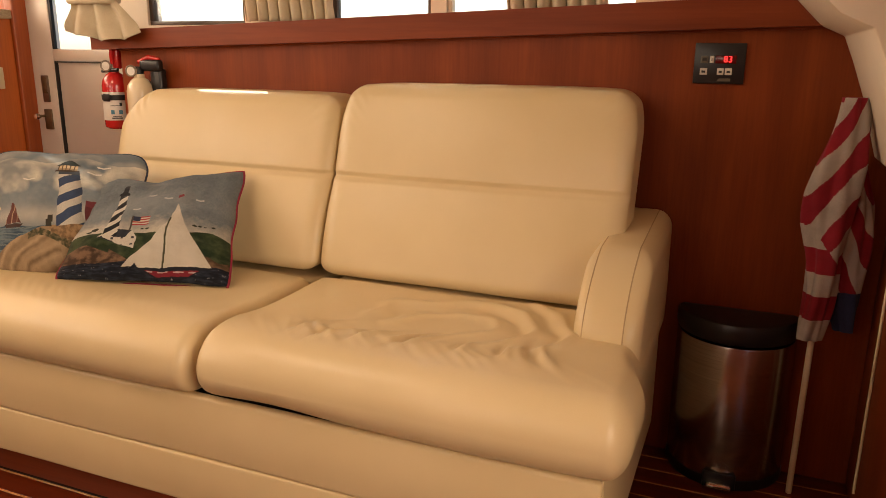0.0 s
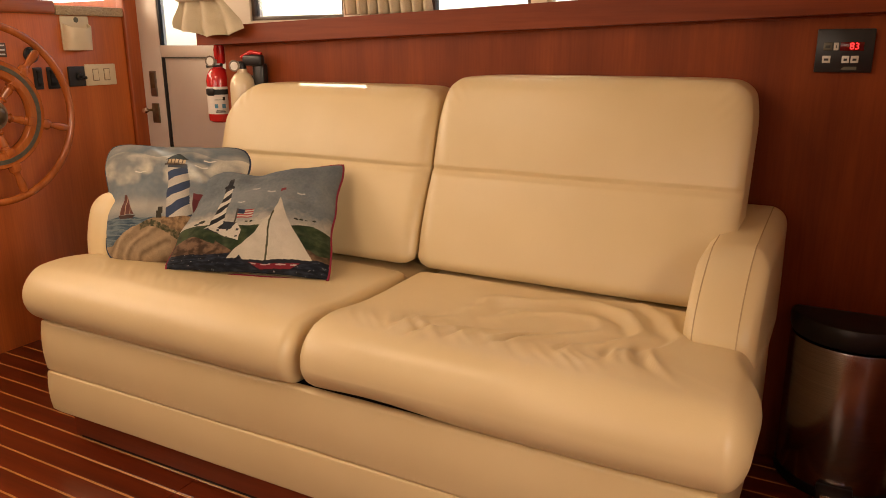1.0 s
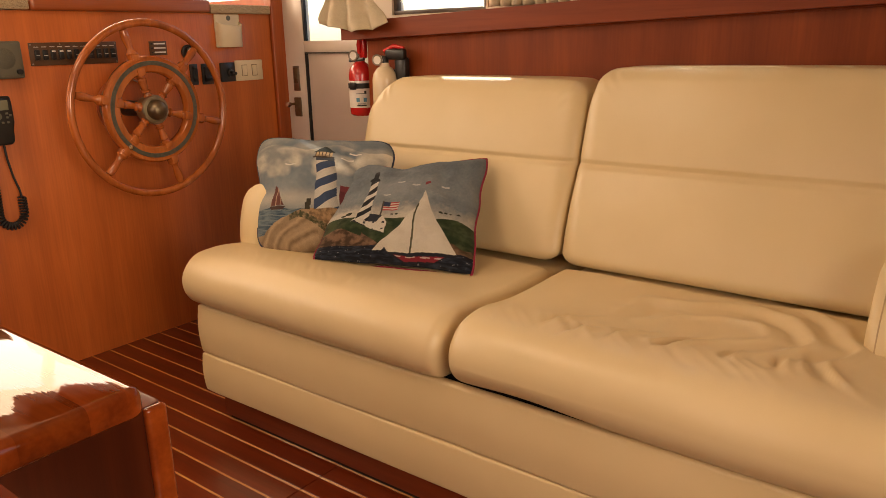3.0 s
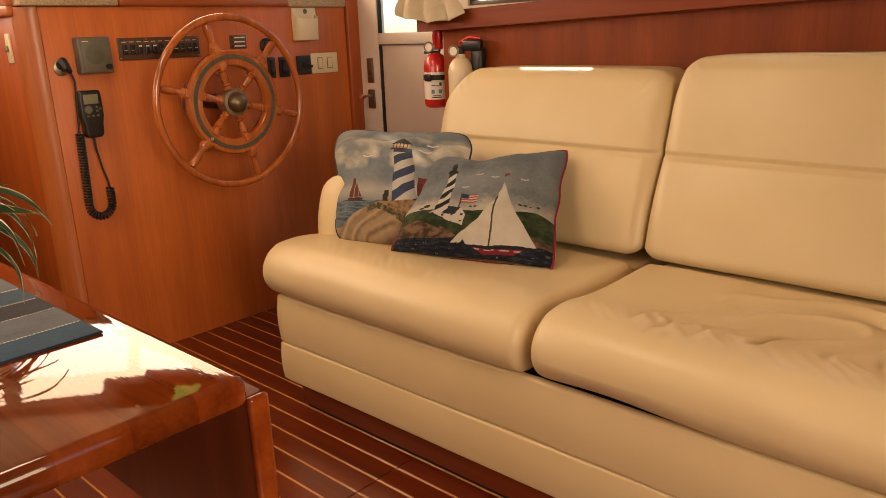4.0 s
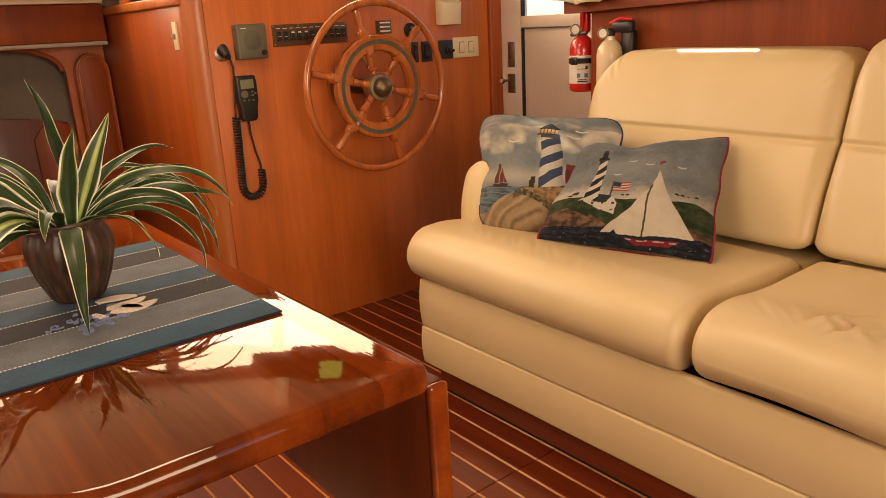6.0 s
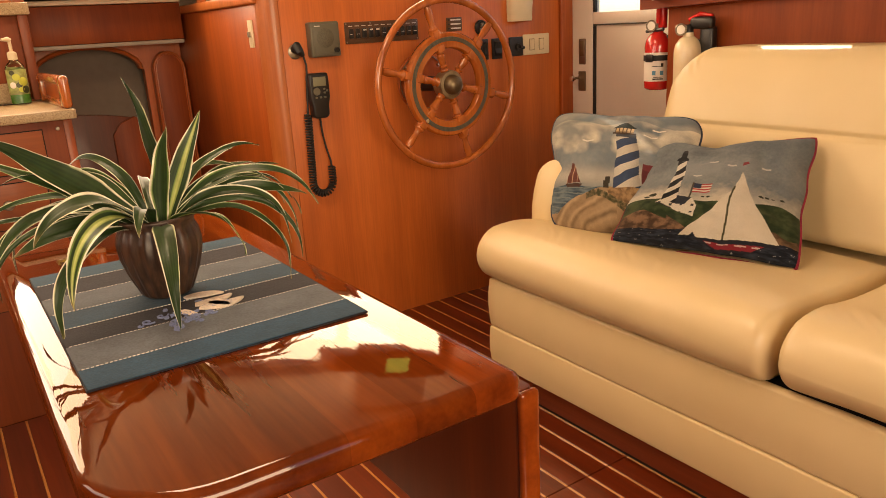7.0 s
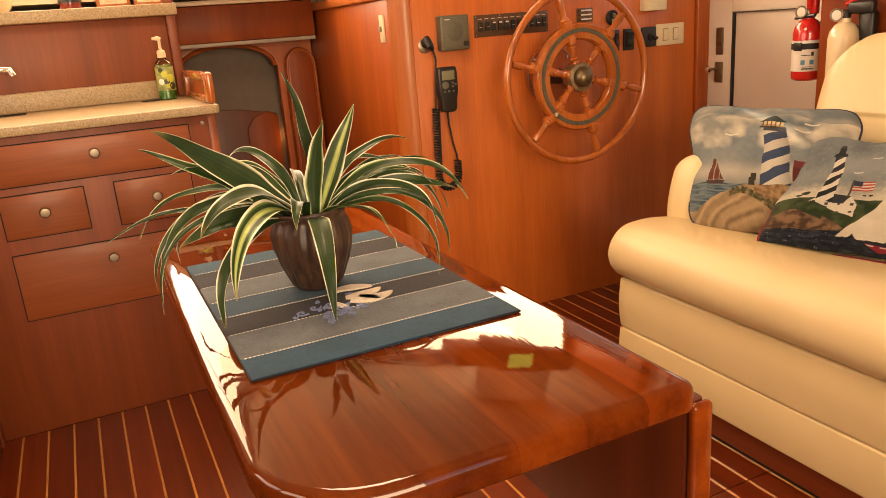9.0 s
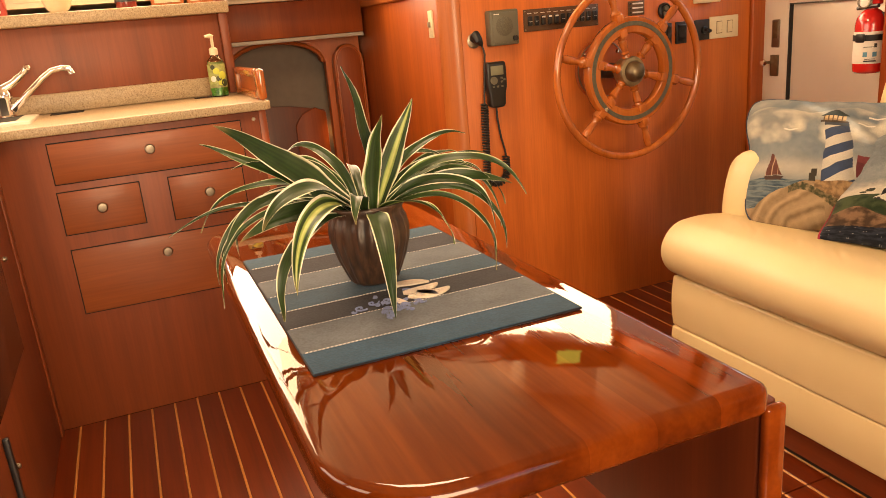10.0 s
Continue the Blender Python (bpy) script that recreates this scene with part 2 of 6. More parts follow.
def cloth_mat(name, color, scale=700.0, vary=0.18, bump=0.35, rough=0.9, attr=False):
    m, nt, b = base_mat(name)
    v = coords(nt)
    n = noise_tex(nt, v, scale, 2)
    n2 = noise_tex(nt, v, 18, 3)
    if attr:
        at = nt.nodes.new("ShaderNodeVertexColor")
        at.layer_name = "Weave"
        c0 = at.outputs[0]
    else:
        r0 = ramp(nt, [(0.3, tuple(c * (1 - vary) for c in color)), (0.7, tuple(c * (1 + vary) for c in color))])
        nt.links.new(n2.outputs[0], r0.inputs[0])
        c0 = r0.outputs[0]
    r = ramp(nt, [(0.3, (0.78, 0.78, 0.78)), (0.7, (1.12, 1.12, 1.12))])
    nt.links.new(n.outputs[0], r.inputs[0])
    nt.links.new(mix_color(nt, 1.0, c0, r.outputs[0], "MULTIPLY"), b.inputs["Base Color"])
    b.inputs["Roughness"].default_value = rough
    b.inputs["Sheen Weight"].default_value = 0.06
    b.inputs["Specular IOR Level"].default_value = 0.2
    add_bump(nt, b, n.outputs[0], bump, 0.0008)
    return m


TAPESTRY = cloth_mat("woven_tapestry", (1, 1, 1), 900, attr=True)
PIPE_NAVY = cloth_mat("navy_piping", (0.035, 0.045, 0.075))
PIPE_RED = cloth_mat("crimson_piping", (0.24, 0.022, 0.045))
CURTAIN = cloth_mat("oatmeal_curtain_cloth", (0.56, 0.48, 0.34), 900, vary=0.06)
MAT_BLUE = cloth_mat("mat_blue", (0.021, 0.062, 0.108), 380, bump=0.8)
MAT_GREY = cloth_mat("mat_grey", (0.098, 0.112, 0.128), 380, bump=0.8)
MAT_DARK = cloth_mat("mat_charcoal", (0.019, 0.019, 0.026), 380, bump=0.8)
MAT_TEAL = cloth_mat("mat_teal", (0.026, 0.066, 0.106), 380, bump=0.8)
THREAD = cloth_mat("white_thread", (0.70, 0.66, 0.60), 900)
CRAB_WHITE = cloth_mat("crab_white", (0.66, 0.58, 0.48), 600)
CRAB_BLUE = cloth_mat("crab_blue", (0.17, 0.21, 0.36), 600)
# flag colours are lowered to take in the corner's shade
FLAG_RED = cloth_mat("flag_red", (0.20, 0.010, 0.018), 700)
FLAG_WHITE = cloth_mat("flag_white", (0.34, 0.29, 0.25), 700)
FLAG_BLUE = cloth_mat("flag_blue", (0.020, 0.024, 0.060), 700)


def leaf_mat():
    m, nt, b = base_mat("variegated_leaf")
    at = nt.nodes.new("ShaderNodeVertexColor")
    at.layer_name = "Weave"
    n = noise_tex(nt, coords(nt), 70, 3)
    r = ramp(nt, [(0.3, (0.82, 0.82, 0.82)), (0.7, (1.12, 1.12, 1.12))])
    nt.links.new(n.outputs[0], r.inputs[0])
    nt.links.new(mix_color(nt, 1.0, at.outputs[0], r.outputs[0], "MULTIPLY"), b.inputs["Base Color"])
    b.inputs["Roughness"].default_value = 0.42
    b.inputs["Specular IOR Level"].default_value = 0.35
    add_bump(nt, b, n.outputs[0], 0.15, 0.001)
    return m


LEAF = leaf_mat()


def glow_mat(name, color, strength):
    m, nt, b = base_mat(name)
    b.inputs["Base Color"].default_value = (*color, 1)
    b.inputs["Emission Color"].default_value = (*color, 1)
    b.inputs["Emission Strength"].default_value = strength
    return m


RED_LED = glow_mat("red_led", (1.0, 0.03, 0.03), 1.6)
AMBER = glow_mat("amber_lamp", (1.0, 0.45, 0.12), 11.0)
CHART = glow_mat("chart_screen", (0.35, 0.50, 0.08), 1.2)


def clear_glass(name, tint=(1, 1, 1), rough=0.0):
    m, nt, b = base_mat(name)
    b.inputs["Base Color"].default_value = (*tint, 1)
    b.inputs["Transmission Weight"].default_value = 1.0
    b.inputs["Roughness"].default_value, b.inputs["IOR"].default_value = rough, 1.45
    return m


GLASS = clear_glass("window_glass")
SOAP_CLEAR = clear_glass("soap_bottle_plastic", (0.93, 0.97, 0.88), 0.03)


def steel_mat():
    m, nt, b = base_mat("brushed_steel")
    n = noise_tex(nt, coords(nt, (3, 3, 500)), 1.0, 3)
    r = ramp(nt, [(0.3, (0.36, 0.33, 0.30)), (0.7, (0.50, 0.46, 0.42))])
    nt.links.new(n.outputs[0], r.inputs[0])
    nt.links.new(r.outputs[0], b.inputs["Base Color"])
    b.inputs["Metallic"].default_value, b.inputs["Roughness"].default_value = 1.0, 0.24
    return m


STEEL = steel_mat()


# ---- mesh helpers ----
BASE = {}


def finish(name, bm, mat, smooth, base=Vector((0, 0, 0))):
    bmesh.ops.recalc_face_normals(bm, faces=bm.faces)
    if base.length:
        bmesh.ops.translate(bm, verts=bm.verts, vec=-base)
    me = bpy.data.meshes.new(name)
    bm.to_mesh(me)
    bm.free()
    for k in (mat if isinstance(mat, (list, tuple)) else [mat]):
        me.materials.append(k)
    if smooth:
        me.polygons.foreach_set("use_smooth", [True] * len(me.polygons))
        if smooth != "all":
            me.set_sharp_from_angle(angle=radians(40))
    return new(name, me)


def thing(name, base, label, category, group="", kind=""):
    ob = new(name)
    ob.location = base
    ob.empty_display_size = 0.1
    BASE[ob.name] = Vector(base)
    return tagged(ob, label, category, group, kind)


def part(name, bm, mat, parent, label="", smooth=True):
    base = BASE.get(parent.name, Vector((0, 0, 0)))
    ob = finish(name, bm, mat, smooth, base)
    ob.parent = parent
    BASE[ob.name] = base
    return tagged(ob, label)


def solid(name, bm, mat, label, category, kind="", group="", smooth=True, base=(0, 0, 0)):
    ob = finish(name, bm, mat, smooth, Vector(base))
    ob.location = base
    BASE[ob.name] = Vector(base)
    return tagged(ob, label, category, group, kind)


def box(x0, x1, y0, y1, z0, z1, b=0.002, seg=2, bm=None):
    out = bm or bmesh.new()
    t = bmesh.new()
    bmesh.ops.create_cube(t, size=1)
    bmesh.ops.scale(t, verts=t.verts, vec=(abs(x1 - x0), abs(y1 - y0), abs(z1 - z0)))
    bmesh.ops.translate(t, verts=t.verts, vec=((x0 + x1) / 2, (y0 + y1) / 2, (z0 + z1) / 2))
    if b:
        bmesh.ops.bevel(t, geom=t.edges[:], offset=b, segments=seg, profile=0.5, affect="EDGES")
    return join(out, t)


def join(out, t):
    m = {}
    for v in t.verts:
        m[v] = out.verts.new(v.co)
    for f in t.faces:
        try:
            nf = out.faces.new([m[v] for v in f.verts])
            nf.material_index, nf.smooth = f.material_index, f.smooth
        except ValueError:
            pass
    t.free()
    return out


def frame_axes(d):
    d = Vector(d).normalized()
    up = Vector((0, 0, 1)) if abs(d.z) < 0.9 else Vector((1, 0, 0))
    s = d.cross(up).normalized()
    return s, s.cross(d).normalized(), d


def lathe(profile, origin, axis=(0, 0, 1), seg=32, bm=None, caps=True, arc=360.0, start=0.0):
    """profile: (radius, height along the axis)."""
    out = bm or bmesh.new()
    s, u, d = frame_axes(axis)
    o = Vector(origin)
    n = seg if arc >= 360 else seg + 1
    rings = []
    for r, h in profile:
        if r < 1e-5:
            rings.append([out.verts.new(o + d * h)])
        else:
            rings.append([out.verts.new(o + d * h + (s * math.cos(a) + u * math.sin(a)) * r) for a in
                          (radians(start + arc * i / seg) for i in range(n))])
    for a, b in zip(rings, rings[1:]):
        m = max(len(a), len(b))
        for i in range(m if arc >= 360 else m - 1):
            j = (i + 1) % m
            if len(a) == 1 and len(b) > 1:
                out.faces.new((a[0], b[i], b[j]))
            elif len(b) == 1 and len(a) > 1:
                out.faces.new((a[i], b[0], a[j]))
            elif len(a) > 1:
                out.faces.new((a[i], b[i], b[j], a[j]))
    if caps and arc >= 360:
        for ring in (rings[0], rings[-1]):
            if len(ring) > 2:
                out.faces.new(ring)
    return out


def cyl(p0, p1, r0, r1=None, seg=20, bm=None):
    p0, p1 = Vector(p0), Vector(p1)
    return lathe([(r0, 0), (r0 if r1 is None else r1, (p1 - p0).length)], p0, p1 - p0, seg, bm)


def tube(pts, r, seg=8, closed=False, bm=None):
    out = bm or bmesh.new()
    P = [Vector(p) for p in pts]
    n = len(P)
    rings, side = [], None
    for i, p in enumerate(P):
        a = P[(i - 1) % n] if closed or i else P[0]
        b = P[(i + 1) % n] if closed or i < n - 1 else P[-1]
        d = (b - a).normalized()
        if side is None:
            side, _, _ = frame_axes(d)
        side = (side - d * side.dot(d)).normalized()
        up = d.cross(side)
        rr = r[i] if isinstance(r, (list, tuple)) else r
        rings.append([out.verts.new(p + (side * math.cos(k * math.tau / seg) + up * math.sin(k * math.tau / seg)) * rr) for k in range(seg)])
    for i in range(n if closed else n - 1):
        a, b = rings[i], rings[(i + 1) % n]
        for k in range(seg):
            j = (k + 1) % seg
            out.faces.new((a[k], a[j], b[j], b[k]))
    if not closed:
        out.faces.new(rings[0])
        out.faces.new(rings[-1])
    return out


def prism(poly, axis, a0, a1, b=0.0, seg=2, bm=None):
    """poly: points in the plane across the axis (x: y,z; y: x,z; z: x,y)."""
    out = bm or bmesh.new()
    t = bmesh.new()

    def put(p, a):
        return {"x": (a, p[0], p[1]), "y": (p[0], a, p[1]), "z": (p[0], p[1], a)}[axis]
    A = [t.verts.new(put(p, a0)) for p in poly]
    B = [t.verts.new(put(p, a1)) for p in poly]
    n = len(poly)
    t.faces.new(A)
    t.faces.new(B)
    for i in range(n):
        t.faces.new((A[i], A[(i + 1) % n], B[(i + 1) % n], B[i]))
    bmesh.ops.recalc_face_normals(t, faces=t.faces)
    if b:
        sharp = [e for e in t.edges if len(e.link_faces) == 2 and e.calc_face_angle(0) > 0.5]
        bmesh.ops.bevel(t, geom=sharp, offset=b, segments=seg, profile=0.5, affect="EDGES", clamp_overlap=True)
    return join(out, t)


def soft(x0, x1, y0, y1, z0, z1, r, cuts=22, move=None, bm=None):
    """A padded block: rounded edges of radius r, then move(point) bends it."""
    out = bm or bmesh.new()
    t = bmesh.new()
    bmesh.ops.create_cube(t, size=2)
    bmesh.ops.subdivide_edges(t, edges=t.edges[:], cuts=cuts, use_grid_fill=True)
    h = Vector((x1 - x0, y1 - y0, z1 - z0)) / 2
    c = Vector((x0 + x1, y0 + y1, z0 + z1)) / 2
    rr = r if isinstance(r, (list, tuple)) else (r, r, r)

    def warp(u, half, rad):
        k = min(0.9, 2.2 * rad / half)
        # more rows towards the rounded edges
        return math.copysign(1 - (1 - abs(u)) * (1 - k * 0.55) - k * 0.55 * (1 - abs(u)) ** 2, u)
    for v in t.verts:
        p = [warp(v.co[i], h[i], rr[i]) * h[i] for i in range(3)]
        q = [max(-(h[i] - rr[i]), min(h[i] - rr[i], p[i])) for i in range(3)]
        d = [(p[i] - q[i]) / rr[i] for i in range(3)]
        L = math.sqrt(sum(k * k for k in d)) or 1.0
        w = Vector([q[i] + d[i] / L * rr[i] for i in range(3)]) + c
        v.co = move(w) if move else w
    return join(out, t)


def circle_pts(o, r, axis, n=48):
    s, u, _ = frame_axes(axis)
    return [Vector(o) + (s * math.cos(math.tau * i / n) + u * math.sin(math.tau * i / n)) * r for i in range(n)]


def words(text, size, m, depth=0.0005):
    cu = bpy.data.curves.new("words", "FONT")
    cu.body, cu.size, cu.extrude, cu.align_x, cu.align_y = text, size, depth, "CENTER", "CENTER"
    ob = bpy.data.objects.new("words", cu)
    me = bpy.data.meshes.new_from_object(ob)
    bpy.data.objects.remove(ob)
    bm = bmesh.new()
    bm.from_mesh(me)
    bpy.data.meshes.remove(me)
    bmesh.ops.transform(bm, matrix=m, verts=bm.verts)
    return bm


# ---- large structure ----
B = -2.79        # face of the helm bulkhead
G = -2.80        # face of the galley drawers
W = 2.85         # face of the side wall behind the sofa
OUT = 3.00       # inside of the window wall
AFT, PORT = 1.45, -0.9
CEIL = 2.12

sub = box(-2.83, AFT, PORT, 3.05, -0.10, -0.012, 0)
box(-3.95, -2.83, PORT, 1.12, -0.10, -0.012, 0, bm=sub)
box(-3.95, -2.83, 1.71, 3.05, -0.10, -0.012, 0, bm=sub)
floor = solid("floor", sub, DARK, "varnished teak and holly cabin sole", "floor", "structure")

wall_bm = box(-2.122, 0.42, W, W + 0.13, 0, 1.11, 0.003)
for v in wall_bm.verts:
    if v.co.z > 1:
        v.co.z = 1.106 + (v.co.x + 1.59) * 0.0264
solid("wall_starboard", wall_bm, TEAK_RED,
                  "reddish teak veneered side wall behind the sofa", "wall", "structure")


def rail_base(x):
    return 1.080 + (x + 1.98) * 0.0301


def rail():
    bm = box(-2.215, 0.30, W - 0.035, OUT + 0.002, 0, 1, 0.004, 3)
    bmesh.ops.bisect_plane(bm, geom=bm.verts[:] + bm.edges[:] + bm.faces[:], plane_co=(-1.0, 0, 0), plane_no=(1, 0, 0))
    for v in bm.verts:
        v.co.z = rail_base(v.co.x) + v.co.z * (0.061 + 0.005 * (v.co.x + 1.98))
    return bm


def bead():
    bm = box(-2.123, 0.30, W - 0.006, W + 0.02, -0.006, 0.002, 0.002, 3)
    for v in bm.verts:
        v.co.z += rail_base(v.co.x)
    return bm


solid("trim_rail", rail(), TEAK_RAIL, "teak cap rail along the side wall", "rail", "structure")
solid("trim_bead", bead(), TEAK_RAIL, "thin teak bead under the cap rail", "trim", "structure")

# window wall with three openings, all in cream
OPEN = [(-2.13, -1.72), (-1.39, -1.05), (-1.00, -0.44), (-0.25, 0.45)]
ww = box(-2.26, AFT, OUT, OUT + 0.05, 1.0, 1.158, 0)
box(-2.26, AFT, OUT, OUT + 0.05, 1.78, CEIL, 0, bm=ww)
edge = -2.26
for a, b_ in OPEN:
    box(edge, a, OUT, OUT + 0.05, 1.158, 1.78, 0, bm=ww)
    edge = b_
box(edge, AFT, OUT, OUT + 0.05, 1.158, 1.78, 0, bm=ww)
solid("wall_windows", ww, CREAM, "cream upper side wall round the windows", "wall", "structure", smooth=False)


def window_unit(name, a, b_, y, z0, z1, frame_mat):
    w = thing(name, ((a + b_) / 2, y, z0), "sliding window with a narrow dark frame", "window", kind="structure")
    f = 0.014
    for n, q in (("window_frame", (a, b_, z0, z0 + f)), ("window_frame", (a, b_, z1 - f, z1)), ("window_frame", (a, a + f, z0 + f, z1 - f)), ("window_frame", (b_ - f, b_, z0 + f, z1 - f))):
        part(n, box(q[0], q[1], y + 0.01, y + 0.04, q[2], q[3], 0.002), frame_mat, w)
    g = part("pane", box(a + f, b_ - f, y + 0.022, y + 0.027, z0 + f, z1 - f, 0), GLASS, w, smooth=False)
    g.visible_shadow = False
    return w


FRAME_DARK = plain("dark_window_frame", (0.10, 0.07, 0.05), 0.4)
for i, (a, b_) in enumerate(OPEN):
    window_unit("window_%d" % (i + 1), a, b_, OUT, 1.158, 1.78, FRAME_DARK if i in (0, 1) else CREAM)

# the side door ahead of the sofa
DY = 3.05
door = thing("door_1", (-2.5, DY, 0), "closed white boat side door with a window", "door", kind="structure")
dz = 1.075
bm = box(-2.80, -2.665, DY, DY + 0.045, 0, CEIL - 0.02, 0.004)
part("stile", bm, WHITE_DOOR, door)
part("stile", box(-2.225, -2.15, DY, DY + 0.045, 0, CEIL - 0.02, 0.004), WHITE_DOOR, door)
part("rail", box(-2.665, -2.225, DY, DY + 0.045, 1.030, dz, 0.004), WHITE_DOOR, door)
part("rail", box(-2.665, -2.225, DY, DY + 0.045, 1.84, CEIL - 0.02, 0.004), WHITE_DOOR, door)
part("panel", box(-2.655, -2.225, DY + 0.012, DY + 0.040, 0, 1.026, 0.003), WHITE_DOOR, door)
part("gasket", box(-2.665, -2.655, DY + 0.004, DY + 0.02, 0, 1.030, 0), RUBBER, door, "black rubber seal")
part("gasket", box(-2.665, -2.225, DY + 0.004, DY + 0.02, 1.0245, 1.0295, 0), GREY_BOX, door)
part("gasket", box(-2.665, -2.655, DY + 0.004, DY + 0.02, dz, 1.84, 0), RUBBER, door, "black rubber seal")
pane = part("pane", box(-2.655, -2.225, DY + 0.015, DY + 0.02, dz, 1.84, 0), GLASS, door, smooth=False)
pane.visible_shadow = False
latch = part("latch_plate", box(-2.737, -2.700, DY - 0.006, DY + 0.001, 0.872, 0.975, 0.004), NICKEL, door, "recessed metal latch plate")
part("recess", box(-2.730, -2.708, DY - 0.008, DY - 0.005, 0.905, 0.968, 0.002), BRONZE, latch)
kp = part("knob_plate", box(-2.738, -2.700, DY - 0.008, DY + 0.001, 0.765, 0.845, 0.003), BRONZE, door)
part("knob", lathe([(0.0, 0.045), (0.010, 0.044), (0.014, 0.036), (0.010, 0.026), (0.006, 0.018), (0.006, 0)], (-2.735, DY - 0.008, 0.818), (0, -1, 0), 20), CHROME, kp, "chrome round knob")

# enclosing walls, ceiling and openings out of the direct view
cl = box(-3.95, AFT, PORT, 0.80, CEIL, CEIL + 0.05, 0)
box(-3.95, AFT, 1.40, 3.05, CEIL, CEIL + 0.05, 0, bm=cl)
box(-3.95, -2.10, 0.80, 1.40, CEIL, CEIL + 0.05, 0, bm=cl)
box(-1.50, AFT, 0.80, 1.40, CEIL, CEIL + 0.05, 0, bm=cl)
solid("ceiling", cl, plain("tan_headliner", (0.40, 0.30, 0.21), 0.7, vary=0.06, scale=4), "tan fabric headliner", "ceiling", "structure", smooth=False)
pw = box(-3.95, AFT, PORT - 0.06, PORT, -0.1, 1.18, 0)
box(-3.95, AFT, PORT - 0.06, PORT, 1.80, CEIL, 0, bm=pw)
# assumed openings, put where their lamps light the sofa front
for a, b_ in ((-3.95, -2.82), (-1.48, -1.38), (-0.62, AFT)):
    box(a, b_, PORT - 0.06, PORT, 1.18, 1.80, 0, bm=pw)
solid("wall_port", pw, TEAK_RED, "teak side wall with two assumed long windows, out of view", "wall", "structure", smooth=False)
# unseen bulkhead, added to keep the aft lamp off the corner
aw = box(0.46, 0.52, 1.58, 3.05, -0.1, CEIL, 0)
box(0.46, 0.52, PORT, -0.25, -0.1, CEIL, 0, bm=aw)
box(0.46, 0.52, -0.25, 1.58, 1.98, CEIL, 0, bm=aw)
solid("wall_aft_blocker", aw, TEAK_RED, "unseen teak aft bulkhead added to keep the corner dark, with a doorway", "wall", "structure", smooth=False)
solid("wall_cockpit", box(AFT, AFT + 0.06, PORT, 3.05, -0.1, 0.70, 0), CREAM, "low cream cockpit wall aft of the doorway", "wall", "structure", smooth=False)
FW, HW = -3.90, -3.43
solid("wall_forward", box(FW - 0.06, FW, PORT, 3.05, -0.8, 1.232, 0), CREAM, "cream forward wall below the windscreen", "wall", "structure", smooth=False)
solid("foredeck", box(FW - 0.06, HW, PORT, 3.05, 1.233, 1.25, 0), CREAM, "cream foredeck outside the windscreen", "deck", "structure", smooth=False)
hw = box(HW - 0.05, HW, PORT, 3.0, 2.10, CEIL, 0)
box(HW - 0.05, HW, PORT, 3.0, 1.251, 1.27, 0, bm=hw)
for a, b_ in ((PORT, -0.20), (0.74, 0.78), (1.72, 1.78), (2.33, 2.37), (2.95, 3.0)):
    box(HW - 0.05, HW, a, b_, 1.27, 2.10, 0, bm=hw)
solid("wall_windscreen", hw, CREAM, "cream windscreen frame", "wall", "structure", smooth=False)

sw_ = box(-3.95, -2.80, 3.0, 3.06, -0.1, 1.25, 0)
box(-3.95, -2.80, 3.0, 3.06, 1.80, CEIL, 0, bm=sw_)
box(-2.90, -2.80, 3.0, 3.06, 1.25, 1.80, 0, bm=sw_)
solid("wall_helm_side", sw_, TEAK, "teak side wall beside the helm", "wall", "structure", smooth=False)

# unseen hatch, added round the assumed overhead lamp
hatch = thing("window_hatch", (-1.8, 1.1, CEIL), "assumed square deck hatch with a teak frame, out of view", "hatch", kind="structure")
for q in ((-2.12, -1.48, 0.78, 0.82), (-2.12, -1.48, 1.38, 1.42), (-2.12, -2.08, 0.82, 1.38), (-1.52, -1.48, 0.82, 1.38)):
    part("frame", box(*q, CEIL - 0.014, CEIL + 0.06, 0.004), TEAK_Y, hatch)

# outside: water, side deck, and an unseen roof shaped to trim the sun
solid("water", box(-120, 120, -120, 160, -1.6, -1.5, 0), plain("harbour_water", (0.10, 0.13, 0.14), 0.12, vary=0.3, scale=2.0, bump=0.4), "calm grey harbour water", "water", "structure", smooth=False)
solid("side_deck", box(-4.2, AFT, 3.11, 3.62, -0.25, -0.15, 0.01), CREAM, "cream side deck outside the door", "deck", "structure")
solid("roof_sun_blocker", prism([(-5.2, 3.051), (AFT, 3.051), (AFT, 3.235), (-2.42, 3.235), (-2.42, 4.1), (-5.2, 4.1)], "z", 2.045, 2.11), CREAM, "unseen cream roof over the side deck, added to trim the sunlight", "roof", "structure")


# ---- sofa ----
SX0, SX1 = -2.03, -0.30
sofa = thing("sofa", (-1.17, 2.4, 0), "cream leather two-seat sofa with wrinkled cushions", "sofa")
# black strip painted for the shade below the plinth
part("toe_gap_shade", box(SX0 + 0.03, SX1 - 0.05, 2.050, 2.79, 0.0005, 0.014, 0), DARK, sofa, "black strip for the shade under the plinth")
part("plinth", box(SX0 + 0.02, SX1 - 0.04, 2.040, 2.80, 0.014, 0.115, 0.003), TEAK_RAIL, sofa, "recessed teak plinth")
# black core, so the gap under the seat looks shaded
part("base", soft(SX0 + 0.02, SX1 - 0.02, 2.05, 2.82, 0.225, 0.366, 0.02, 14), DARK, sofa)


